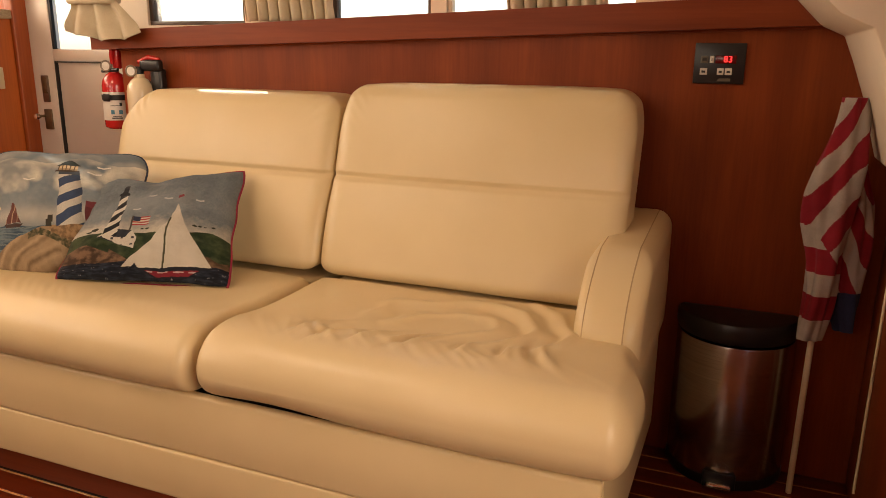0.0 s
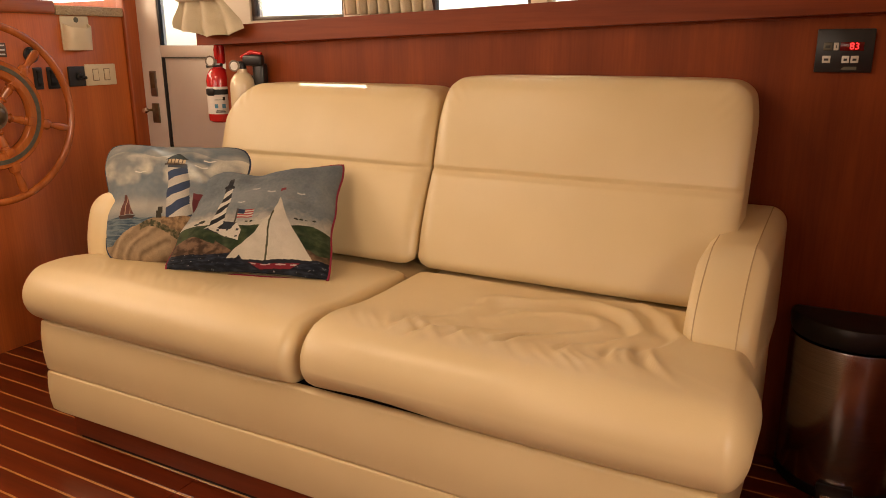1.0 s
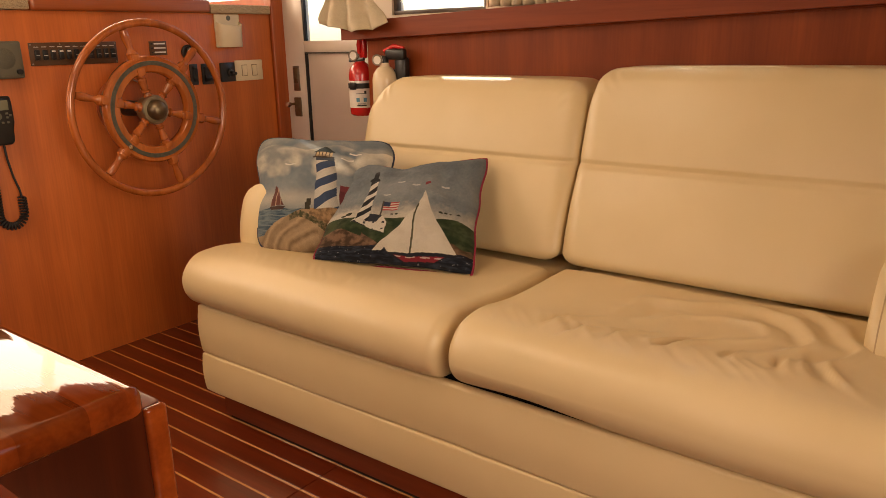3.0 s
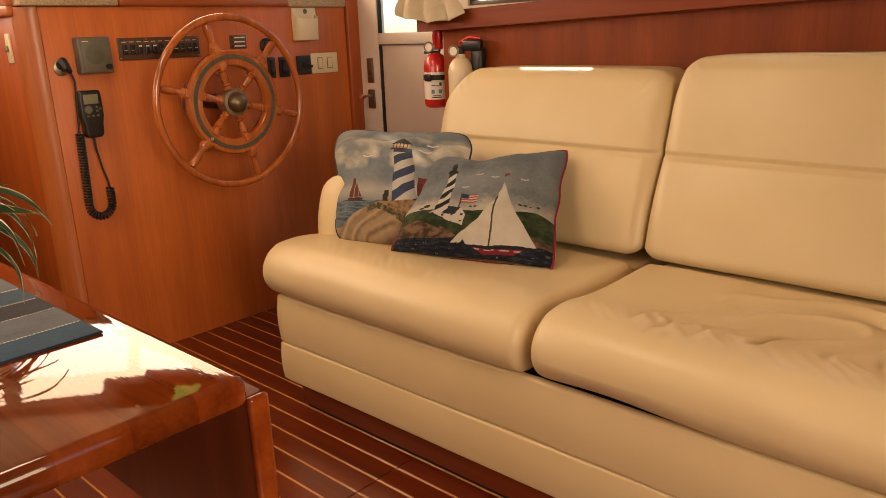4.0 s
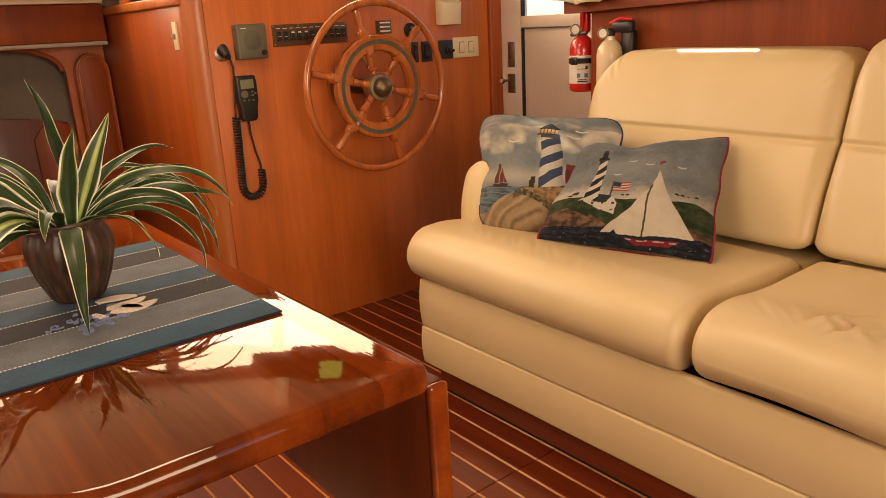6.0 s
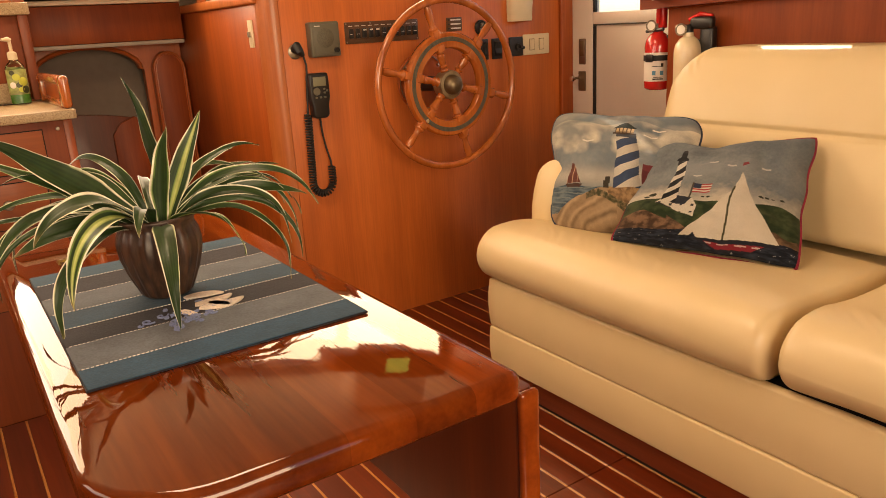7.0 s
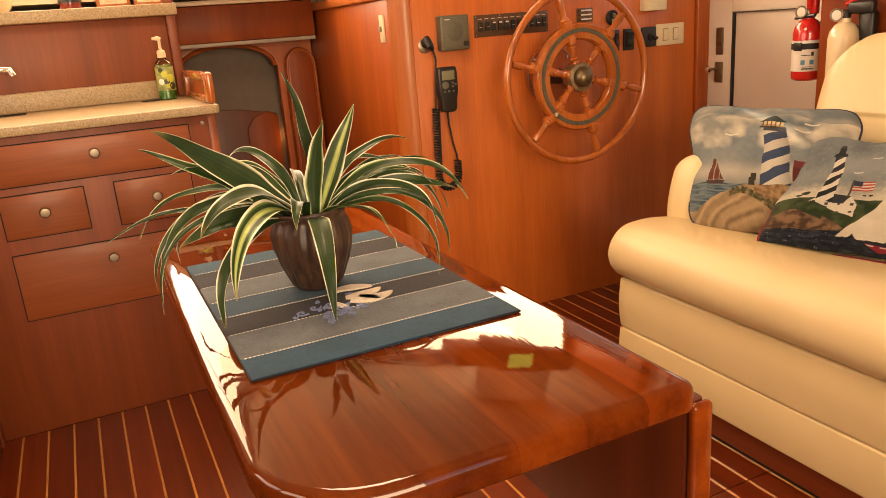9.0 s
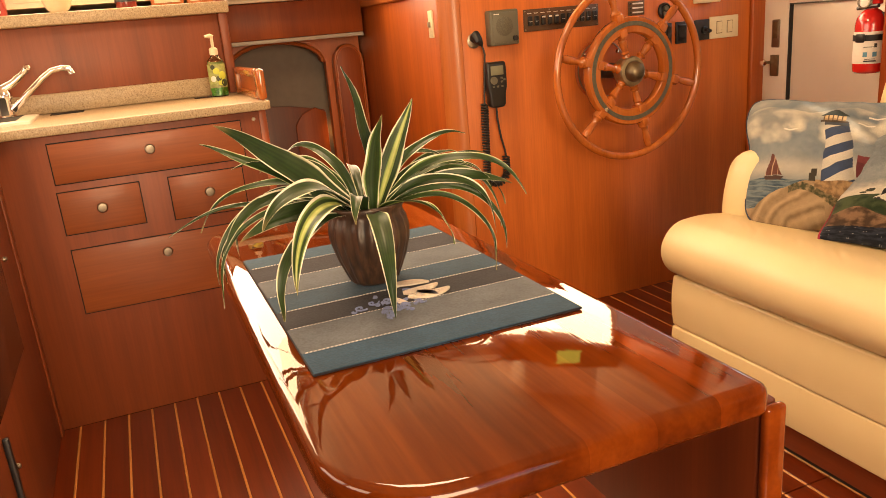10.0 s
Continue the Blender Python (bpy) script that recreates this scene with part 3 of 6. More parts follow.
def skirt(z0, z1, y0, bulge, seed, y1=2.80):
    def mv(p):
        if p.y < y0 + 0.05:
            k = (p.z - z0) / (z1 - z0)
            p.y -= bulge * math.sin(math.pi * max(0, min(1, k)))
            p.y += 0.004 * noise.noise((p.x * 2.5 + seed, p.z * 3, 0.3))
            p.y -= 0.004 * math.exp(-((p.x + 1.07 + 0.25 * (p.z - 0.3)) / 0.018) ** 2) * (1 if z0 > 0.18 else 0.2)
        return p
    return soft(SX0, SX1, y0, y1, z0, z1, (0.016, 0.010, 0.006), 44, mv)


part("lower_skirt", skirt(0.104, 0.2235, 1.994, 0.006, 1.0), LEATHER, sofa)
part("upper_skirt", skirt(0.2225, 0.367, 1.994, 0.007, 5.0, 2.018), LEATHER, sofa)


def wrinkle(p, kind):
    """Relief of the seat leather: pulled folds behind the front roll, and sagging ripples."""
    x, y = p.x, p.y
    d = 0.0
    if kind == "right":
        # rings of slack leather round the place most sat on, open towards the front
        wob = 0.03 * noise.noise((x * 7, y * 7, 3.3)) + 0.012 * noise.noise((x * 19, y * 19, 5.1))
        r_ = math.hypot((x + 0.70) / 1.25, (y - 2.27) / 1.0) + wob
        th_ = math.atan2(y - 2.27, x + 0.70)
        for rad, wd, am, a0, aw in ((0.085, 0.011, 0.0055, 0.5, 1.1), (0.122, 0.012, -0.0060, 0.6, 1.0), (0.150, 0.011, 0.0075, 0.5, 1.0),
                                    (0.185, 0.013, -0.0050, 0.4, 0.8), (0.210, 0.012, 0.0060, 0.2, 0.8),
                                    (0.075, 0.010, 0.0050, 2.7, 0.7), (0.110, 0.012, -0.0045, 2.8, 0.6), (0.150, 0.013, 0.0050, 2.6, 0.6)):
            da = (th_ - a0 + math.pi) % (2 * math.pi) - math.pi
            d += 1.25 * am * math.exp(-((r_ - rad) / wd) ** 2 - (da / aw) ** 2)
        # short creases that run into the front roll
        for cx, cy, ang, ln, am in ((-0.445, 2.140, 112, 0.055, 0.007), (-0.485, 2.165, 104, 0.050, -0.006), (-0.52, 2.150, 98, 0.040, 0.006),
                                    (-0.600, 2.135, 86, 0.040, 0.005), (-0.690, 2.160, 64, 0.060, 0.006), (-0.715, 2.145, 60, 0.060, -0.005),
                                    (-0.800, 2.120, 66, 0.050, 0.005), (-0.870, 2.085, 60, 0.050, 0.006), (-0.930, 2.120, 70, 0.060, 0.005)):
            a = radians(ang)
            s_ = (x - cx) * math.cos(a) + (y - cy) * math.sin(a)
            c = -(x - cx) * math.sin(a) + (y - cy) * math.cos(a) + 1.5 * s_ * s_
            d += 1.5 * am * math.exp(-(s_ / ln) ** 2) * (math.exp(-(c / 0.009) ** 2) - 0.75 * math.exp(-((c - 0.015) / 0.010) ** 2))
        d -= 0.014 * math.exp(-((x + 0.70) / 0.24) ** 2 - ((y - 2.27) / 0.14) ** 2)
        rip, x0, n = 0.0058, -0.85, 36
    else:
        d -= 0.008 * math.exp(-((x + 1.5) / 0.3) ** 2 - ((y - 2.25) / 0.15) ** 2)
        rip, x0, n = 0.0056, -1.62, 42
    # short uneven pull folds where the leather turns down into the front roll
    band = math.exp(-((y - 2.085) / 0.050) ** 2)
    sw = math.exp(-((x - x0 - 0.06) / 0.34) ** 2) * max(0.15, 0.55 + 1.2 * noise.noise((x * 5, 2.0, 8.8)))
    w_ = x + 0.9 * (y - 2.07) + 0.02 * noise.noise((x * 9, y * 9, 6.0))
    fold = 1.0 - 2.6 * abs(noise.noise((w_ * n * 0.85, y * 5.0, 1.7)))
    d += rip * band * sw * max(-0.3, fold)
    d += 0.004 * noise.noise((x * 4.0, y * 5.0, 0.2)) + 0.0016 * noise.noise((x * 14.0, y * 10.0, 4.2))
    return d


def seat(x0, x1, z1, kind):
    def mv(p):
        top = max(0.0, min(1.0, (p.z - 0.43) / 0.06))
        q = p.copy()
        q.z += wrinkle(p, kind) * top
        edge_ = min(p.x - x0, x1 - p.x)
        q.z -= 0.012 * math.exp(-max(0, edge_) / 0.03) * top
        # the seat drops away under the back cushions
        sb = max(0.0, min(1.0, (p.y - 2.445) / 0.05))
        q.z -= 0.024 * sb * sb * (3 - 2 * sb) * top
        q.x += 0.030 * max(0.0, 1 - abs(p.x - x1) / 0.15) * max(0.0, min(1.0, (2.26 - p.y) / 0.10)) * (kind == "right")
        front = max(0.0, min(1.0, (2.10 - p.y) / 0.10))
        q.y += 0.0035 * noise.noise((p.x * 5, p.z * 7, 9.1)) * front + 0.010 * math.exp(-max(0, edge_) / 0.04) * front
        if kind == "right":
            lift = math.exp(-((p.x + 0.98) / 0.17) ** 2) * max(0.0, min(1.0, (0.43 - p.z) / 0.05))
            q.z += 0.010 * lift
            q.y += 0.006 * lift * front
        # the cushion is a little higher towards its front roll
        q.z += 0.012 * math.exp(-((p.y - 2.08) / 0.10) ** 2) * top
        return q
    return soft(x0, x1, 1.958, 2.70, 0.362, z1, (0.035, 0.072, 0.072), 140, mv)


part("seat_cushion", seat(-2.066, -1.146, 0.505, "left"), LEATHER, sofa, smooth="all")
part("seat_cushion", seat(-1.142, -0.287, 0.512, "right"), LEATHER, sofa, smooth="all")


def back(x0, x1, z1, lean_left):
    """A back cushion: plump lower pad, a pulled seam, and a head roll over it."""
    def mv(p):
        q = p.copy()
        k = (p.z - 0.47) / (z1 - 0.47)
        q.y = p.y + 0.185 * k
        fr = max(0.0, min(1.0, (2.56 - p.y) / 0.08))
        seam = 0.7 * math.exp(-((p.z - 0.752) / 0.0050) ** 2)
        q.y += (0.015 * seam - 0.013 * math.sin(math.pi * max(0, min(1, (p.z - 0.47) / 0.28))) * (p.z < 0.752)
                - 0.009 * math.sin(math.pi * max(0, min(1, (p.z - 0.752) / (z1 - 0.752)))) * (p.z >= 0.752)) * fr
        q.y += fr * (0.006 * noise.noise((p.x * 3.5, p.z * 4.0, 2.0 + x0)) + 0.0012 * noise.noise((p.x * 16, p.z * 12, 1.0)))
        # shoulders pulled in at the top corners
        tt = max(0.0, (p.z - (z1 - 0.12)) / 0.12)
        for e, s, amt in ((x0, 1, lean_left), (x1, -1, 0.020)):
            de = abs(p.x - e)
            q.x += s * amt * tt * tt * math.exp(-de / 0.10)
            q.z -= 0.010 * tt * math.exp(-de / 0.05)
            pk = math.exp(-((de - 0.055) / 0.03) ** 2)
            q.y += fr * 0.0022 * pk * tt * math.sin((p.z + de) * 190)
        return q
    return soft(x0, x1, 2.480, 2.64, 0.500, z1, (0.050, 0.030, 0.034), 92, mv)


part("back_cushion", back(-1.930, -1.168, 0.960, 0.085), LEATHER, sofa, smooth="all")
part("back_cushion", back(-1.160, -0.374, 0.992, 0.020), LEATHER, sofa, smooth="all")
part("back_frame", box(-1.88, -0.44, 2.80, 2.846, 0.10, 0.80, 0.01), LEATHER, sofa)


def arm(x0, x1, z1, y0, lean=0.17):
    def mv(p):
        q = p.copy()
        k = max(0.0, min(1.0, (p.z - 0.50) / (z1 - 0.50)))
        q.y += lean * k * k * max(0.0, 1 - (p.y - y0) / 0.5)
        q.z += 0.025 * max(0.0, (p.y - y0) / 0.5)
        q.x += 0.002 * noise.noise((p.y * 6, p.z * 6, x0))
        return q
    return soft(x0, x1, y0, 2.83, 0.34, z1, (0.045, 0.035, 0.045), 36, mv)


def arm_seam(bm, x, z1, y0):
    """A stitched line up the arm's front and over its top, lying on the leather."""
    tree = BVHTree.FromBMesh(bm)
    pts = []
    for i in range(28):
        hit = tree.ray_cast(Vector((x, y0 - 0.5, 0.50 + (z1 - 0.525) * i / 27)), Vector((0, 1, 0)))[0]
        if hit:
            pts.append(hit)
    last = pts[-1].y if pts else y0
    for i in range(1, 24):
        hit = tree.ray_cast(Vector((x, last + 0.020 * i, z1 + 0.4)), Vector((0, 0, -1)))[0]
        if hit:
            pts.append(hit)
    return tube([tuple(p) for p in pts], 0.0014, 6)


arm_bm = arm(-0.430, -0.290, 0.665, 2.285)
seams = [arm_seam(arm_bm, x, 0.665, 2.285) for x in (-0.408, -0.325)]
a1 = part("arm", arm_bm, LEATHER, sofa, smooth="all")
for bm_ in seams:
    part("seam", bm_, SEAM, a1, "topstitched seam")
part("arm", arm(-2.062, -1.945, 0.668, 2.170, 0.045), LEATHER, sofa, smooth="all")
part("side_panel", soft(-0.345, -0.298, 2.03, 2.82, 0.105, 0.42, 0.015, 12), LEATHER, sofa)


# ---- tapestry pillows ----
def fbm(u, v, s, seed):
    return noise.fractal((u * s, v * s, seed), 0.9, 2.0, 4)


def mixc(a, b, k):
    k = max(0.0, min(1.0, k))
    return tuple(p + (q - p) * k for p, q in zip(a, b))


def inside(u, v, poly):
    c = False
    for (x0, y0), (x1, y1) in zip(poly, poly[1:] + poly[:1]):
        if (y0 > v) != (y1 > v) and u < (x1 - x0) * (v - y0) / (y1 - y0) + x0:
            c = not c
    return c


pr = random.Random(21)
# cloud heads: two banks along the top and a lower one at the side
PUFFS = [(pr.uniform(-0.08, 0.46), pr.uniform(0.78, 1.0), pr.uniform(0.07, 0.13)) for _ in range(20)]
PUFFS += [(pr.uniform(0.50, 1.0), pr.uniform(0.66, 0.96), pr.uniform(0.07, 0.13)) for _ in range(22)]
PUFFS += [(pr.uniform(-0.08, 0.22), pr.uniform(0.66, 0.76), pr.uniform(0.05, 0.09)) for _ in range(6)]
PUFFS.sort(key=lambda q: -q[1])


def cloud_bank(c, u, v, n):
    """Rounded heads, lit on top and grey beneath, the lower ones in front."""
    for cx_, cy_, r_ in PUFFS:
        d = math.hypot(u - cx_ + 0.020 * n, (v - cy_) * 1.15 + 0.025 * n) / r_
        if d < 1.0:
            top = 0.5 + 0.5 * (v - cy_) / r_
            tone = mixc((0.230, 0.245, 0.245), (0.68, 0.63, 0.51), 0.05 + 0.85 * top + 0.9 * n)
            c = mixc(c, tone, min(1.0, (1.0 - d) * 2.2) * 0.75)
    return c


def lighthouse_beach(u, v):
    u -= 0.07
    v += 0.125 * (1 - v)
    v = v if v < 0.37 else 0.37 + (v - 0.37) * 1.10
    n = fbm(u, v, 4.0, 3.0)
    # grey-blue with slanting rays, paler towards the water, under banks of cloud
    c = mixc((0.120, 0.162, 0.198), (0.235, 0.262, 0.270), 0.45 + 0.12 * math.sin(13 * (u + 0.8 * v)) + 0.5 * n + 0.2 * fbm(u, v, 30, 3))
    c = mixc(c, (0.46, 0.43, 0.37), 0.75 * math.exp(-((v - 0.45) / 0.07) ** 2))
    c = cloud_bank(c, u, v, n)
    if v > 0.93 + 0.03 * math.sin(u * 14):
        c = mixc(c, (0.15, 0.19, 0.22), 0.6)
    if v < 0.375:
        c = mixc((0.050, 0.085, 0.120), (0.15, 0.20, 0.23), 0.5 + fbm(u, v * 5, 9, 1.0))
        if math.sin(v * 190 + 3 * math.sin(u * 11)) > 0.82:
            c = (0.17, 0.21, 0.22)
    dune = 0.20 + 0.18 * math.sin(min(1.0, max(0.0, u) / 0.42) * 1.57) + 0.012 * n
    if v < dune:
        # wind-cut ridges run down to the shore
        q = v - 0.95 * u + 0.9 * u * u + 0.02 * n
        st = math.sin(86 * q) + 0.5 * math.sin(151 * q + 1.3)
        c = mixc((0.135, 0.090, 0.050), (0.40, 0.295, 0.185), 0.66 + 0.24 * st * (u < 0.46) + 0.12 * fbm(u, v, 26, 2.2) - 0.9 * max(0.0, 0.06 - v))
        track = dune - 0.015 - 0.50 * max(0.0, u - 0.30)
        if abs(v - track) < 0.028 + 0.02 * n and u > 0.24:
            c = mixc((0.055, 0.060, 0.028), c, 0.25 + 0.9 * fbm(u, v, 40, 5))
        elif u > 0.40 and v > track:
            c = mixc((0.16, 0.105, 0.055), (0.33, 0.22, 0.12), 0.5 + 1.1 * fbm(u, v, 30, 5))
    for tx, ty, tr in ((0.395, 0.425, 0.024), (0.385, 0.395, 0.026)):
        if abs(u - tx) < tr * 0.7 and abs(v - ty) < tr:
            c = (0.045, 0.040, 0.030)
    if inside(u, v, [(0.630, 0.40), (0.630, 0.545), (0.74, 0.555), (0.76, 0.40)]):
        c = (0.115, 0.030, 0.034) if v < 0.50 else (0.16, 0.040, 0.045)
    w0, w1 = 0.435 + 0.010 * (v - 0.38), 0.630 - 0.135 * (v - 0.36)
    if 0.37 < v < 0.815 and w0 < u < w1:
        k = (v - 0.37 - 0.50 * (u - 0.44)) / 0.145
        c = (0.042, 0.066, 0.125) if (k + 0.02) % 1.0 < 0.52 else (0.46, 0.44, 0.39)
        c = tuple(q * (0.70 + 0.40 * math.sin(math.pi * min(1.0, 0.25 + 0.8 * (u - w0) / (w1 - w0)))) for q in c)
        if v > 0.775:
            c = (0.050, 0.062, 0.080)
    if 0.805 < v < 0.822 and 0.415 < u < 0.562:
        c = (0.060, 0.040, 0.028)
    if 0.822 < v < 0.870 and 0.428 < u < 0.550:
        c = (0.50, 0.38, 0.22) if (u * 42) % 1.0 > 0.30 else (0.10, 0.070, 0.045)
        if v < 0.838:
            c = mixc(c, (0.16, 0.10, 0.06), 0.6)
    if inside(u, v, [(0.408, 0.868), (0.568, 0.868), (0.498, 0.930), (0.480, 0.930)]):
        c = (0.024, 0.034, 0.032)
    if inside(u, v, [(0.095, 0.385), (0.115, 0.555), (0.130, 0.550), (0.205, 0.395)]):
        c = (0.13, 0.050, 0.040) if (u - 0.095) * 3.0 % 0.12 > 0.02 else (0.40, 0.28, 0.20)
    if inside(u, v, [(0.085, 0.382), (0.215, 0.390), (0.195, 0.362), (0.10, 0.358)]):
        c = (0.075, 0.045, 0.040)
    for gx, gy in ((0.235, 0.74), (0.70, 0.87), (0.66, 0.80)):
        if abs(v - gy - 0.30 * abs(u - gx)) < 0.006 and abs(u - gx) < 0.042:
            c = (0.66, 0.63, 0.56)
    return c


def sailing_coast(u, v):
    v += 0.03 + 0.095 * math.sin(math.pi * v)
    u -= 0.050
    n = fbm(u, v, 3.5, 7.0)
    c = mixc((0.125, 0.152, 0.170), (0.235, 0.258, 0.265), 0.45 + 0.8 * n + 0.25 * fbm(u, v, 60, 3))
    haze = (v - 0.43) / 0.17 + 0.5 * n + 0.25 * fbm(u, v, 30, 2)
    if haze < 1.0:
        c = mixc((0.46, 0.43, 0.37), c, max(0.0, haze))
    hill = 0.425 + 0.02 * u + 0.035 * math.exp(-((u - 0.84) / 0.10) ** 2) - 0.03 * math.exp(-((u - 0.62) / 0.08) ** 2)
    if v < hill:
        c = mixc((0.020, 0.036, 0.016), (0.060, 0.082, 0.038), 0.45 + 1.2 * fbm(u, v, 12, 4))
    rock = 0.285 + 0.03 * math.sin(u * 17) if u < 0.26 else 0.30 - 0.95 * (u - 0.25)
    if v < rock and u < 0.42:
        c = mixc((0.060, 0.036, 0.022), (0.20, 0.125, 0.078), 0.5 + 1.3 * fbm(u, v, 15, 8))
    if u > 0.80 and v < 0.235 + 0.02 * math.sin(u * 40):
        c = mixc((0.07, 0.045, 0.025), (0.17, 0.105, 0.06), 0.5 + 1.2 * fbm(u, v, 16, 3))
    if v < 0.145 + 0.03 * u + 0.02 * n:
        w = fbm(u * 0.6, v * 2, 24, 6)
        c = mixc((0.007, 0.010, 0.019), (0.040, 0.052, 0.078), 0.18 + 0.9 * w)
        if abs(fbm(u, v * 3.2, 13, 9)) < 0.012 and (int(u * 17) + int(v * 60)) % 3 == 0:
            c = (0.30, 0.31, 0.32)
    # keeper's house with a dark roof below the banded lighthouse
    if inside(u, v, [(0.173, 0.391), (0.21, 0.43), (0.294, 0.455), (0.36, 0.466), (0.385, 0.455), (0.418, 0.39), (0.412, 0.272), (0.323, 0.325), (0.25, 0.375)]):
        c = (0.52, 0.49, 0.43)
        if (int(u * 62) % 4 == 0) and (int(v * 55) % 4 == 1):
            c = (0.05, 0.05, 0.06)
    if inside(u, v, [(0.285, 0.472), (0.378, 0.466), (0.350, 0.392), (0.272, 0.402)]):
        c = (0.028, 0.034, 0.046)
    if inside(u, v, [(0.180, 0.398), (0.275, 0.368), (0.275, 0.358), (0.180, 0.386)]):
        c = (0.03, 0.03, 0.035)
    if inside(u, v, [(0.205, 0.408), (0.295, 0.411), (0.268, 0.822), (0.212, 0.822)]):
        k = (v - 1.05 * (u - 0.2)) / 0.117
        c = (0.014, 0.016, 0.020) if k % 1.0 > 0.50 else (0.54, 0.51, 0.45)
    if inside(u, v, [(0.200, 0.822), (0.280, 0.826), (0.276, 0.846), (0.262, 0.852), (0.260, 0.895), (0.244, 0.922), (0.226, 0.915), (0.222, 0.852), (0.204, 0.842)]):
        c = (0.018, 0.020, 0.024)
    if 0.364 < u < 0.469 and 0.512 < v < 0.588:
        c = (0.035, 0.045, 0.085) if u < 0.408 and v > 0.548 else ((0.36, 0.06, 0.06) if int((v - 0.512) * 92) % 2 == 0 else (0.50, 0.46, 0.40))
    if abs(u - 0.360) < 0.004 and 0.46 < v < 0.59:
        c = (0.08, 0.07, 0.06)
    for tx, ty, tr in ((0.135, 0.475, 0.026), (0.105, 0.450, 0.018), (0.44, 0.470, 0.010), (0.47, 0.474, 0.011), (0.755, 0.515, 0.013), (0.785, 0.522, 0.012), (0.815, 0.522, 0.008), (0.86, 0.535, 0.012)):
        if (u - tx) ** 2 + ((v - ty) * 1.4) ** 2 < tr ** 2:
            c = (0.03, 0.035, 0.022)
    for gx, gy in ((0.44, 0.80), (0.55, 0.745), (0.74, 0.76), (0.36, 0.66)):
        if abs(v - gy - 0.25 * abs(u - gx)) < 0.006 and abs(u - gx) < 0.025:
            c = (0.46, 0.46, 0.44)
    k = 0.96 + 0.07 * fbm(u, v, 9, 2)
    if inside(u, v, [(0.354, 0.112), (0.606, 0.535), (0.580, 0.100), (0.50, 0.096), (0.445, 0.118), (0.43, 0.150), (0.41, 0.118)]) or \
            inside(u, v, [(0.588, 0.096), (0.613, 0.702), (0.862, 0.160), (0.75, 0.105)]):
        c = tuple(q * k for q in (0.56, 0.52, 0.44))
    if abs(u - (0.582 + 0.048 * (v - 0.09))) < 0.0055 and 0.08 < v < 0.56:
        c = (0.07, 0.07, 0.04)
    if inside(u, v, [(0.43, 0.108), (0.90, 0.160), (0.80, 0.115), (0.72, 0.050), (0.55, 0.040), (0.47, 0.080)]):
        c = (0.016, 0.018, 0.028)
    if inside(u, v, [(0.487, 0.094), (0.60, 0.092), (0.795, 0.118), (0.735, 0.066), (0.55, 0.050)]):
        c = (0.20, 0.020, 0.034)
        if abs(v - 0.084 - 0.05 * (u - 0.5)) < 0.005 and int(u * 34) % 3:
            c = (0.45, 0.36, 0.34)
    if inside(u, v, [(0.609, 0.752), (0.645, 0.775), (0.640, 0.795), (0.612, 0.785)]):
        c = (0.22, 0.04, 0.05)
    return c


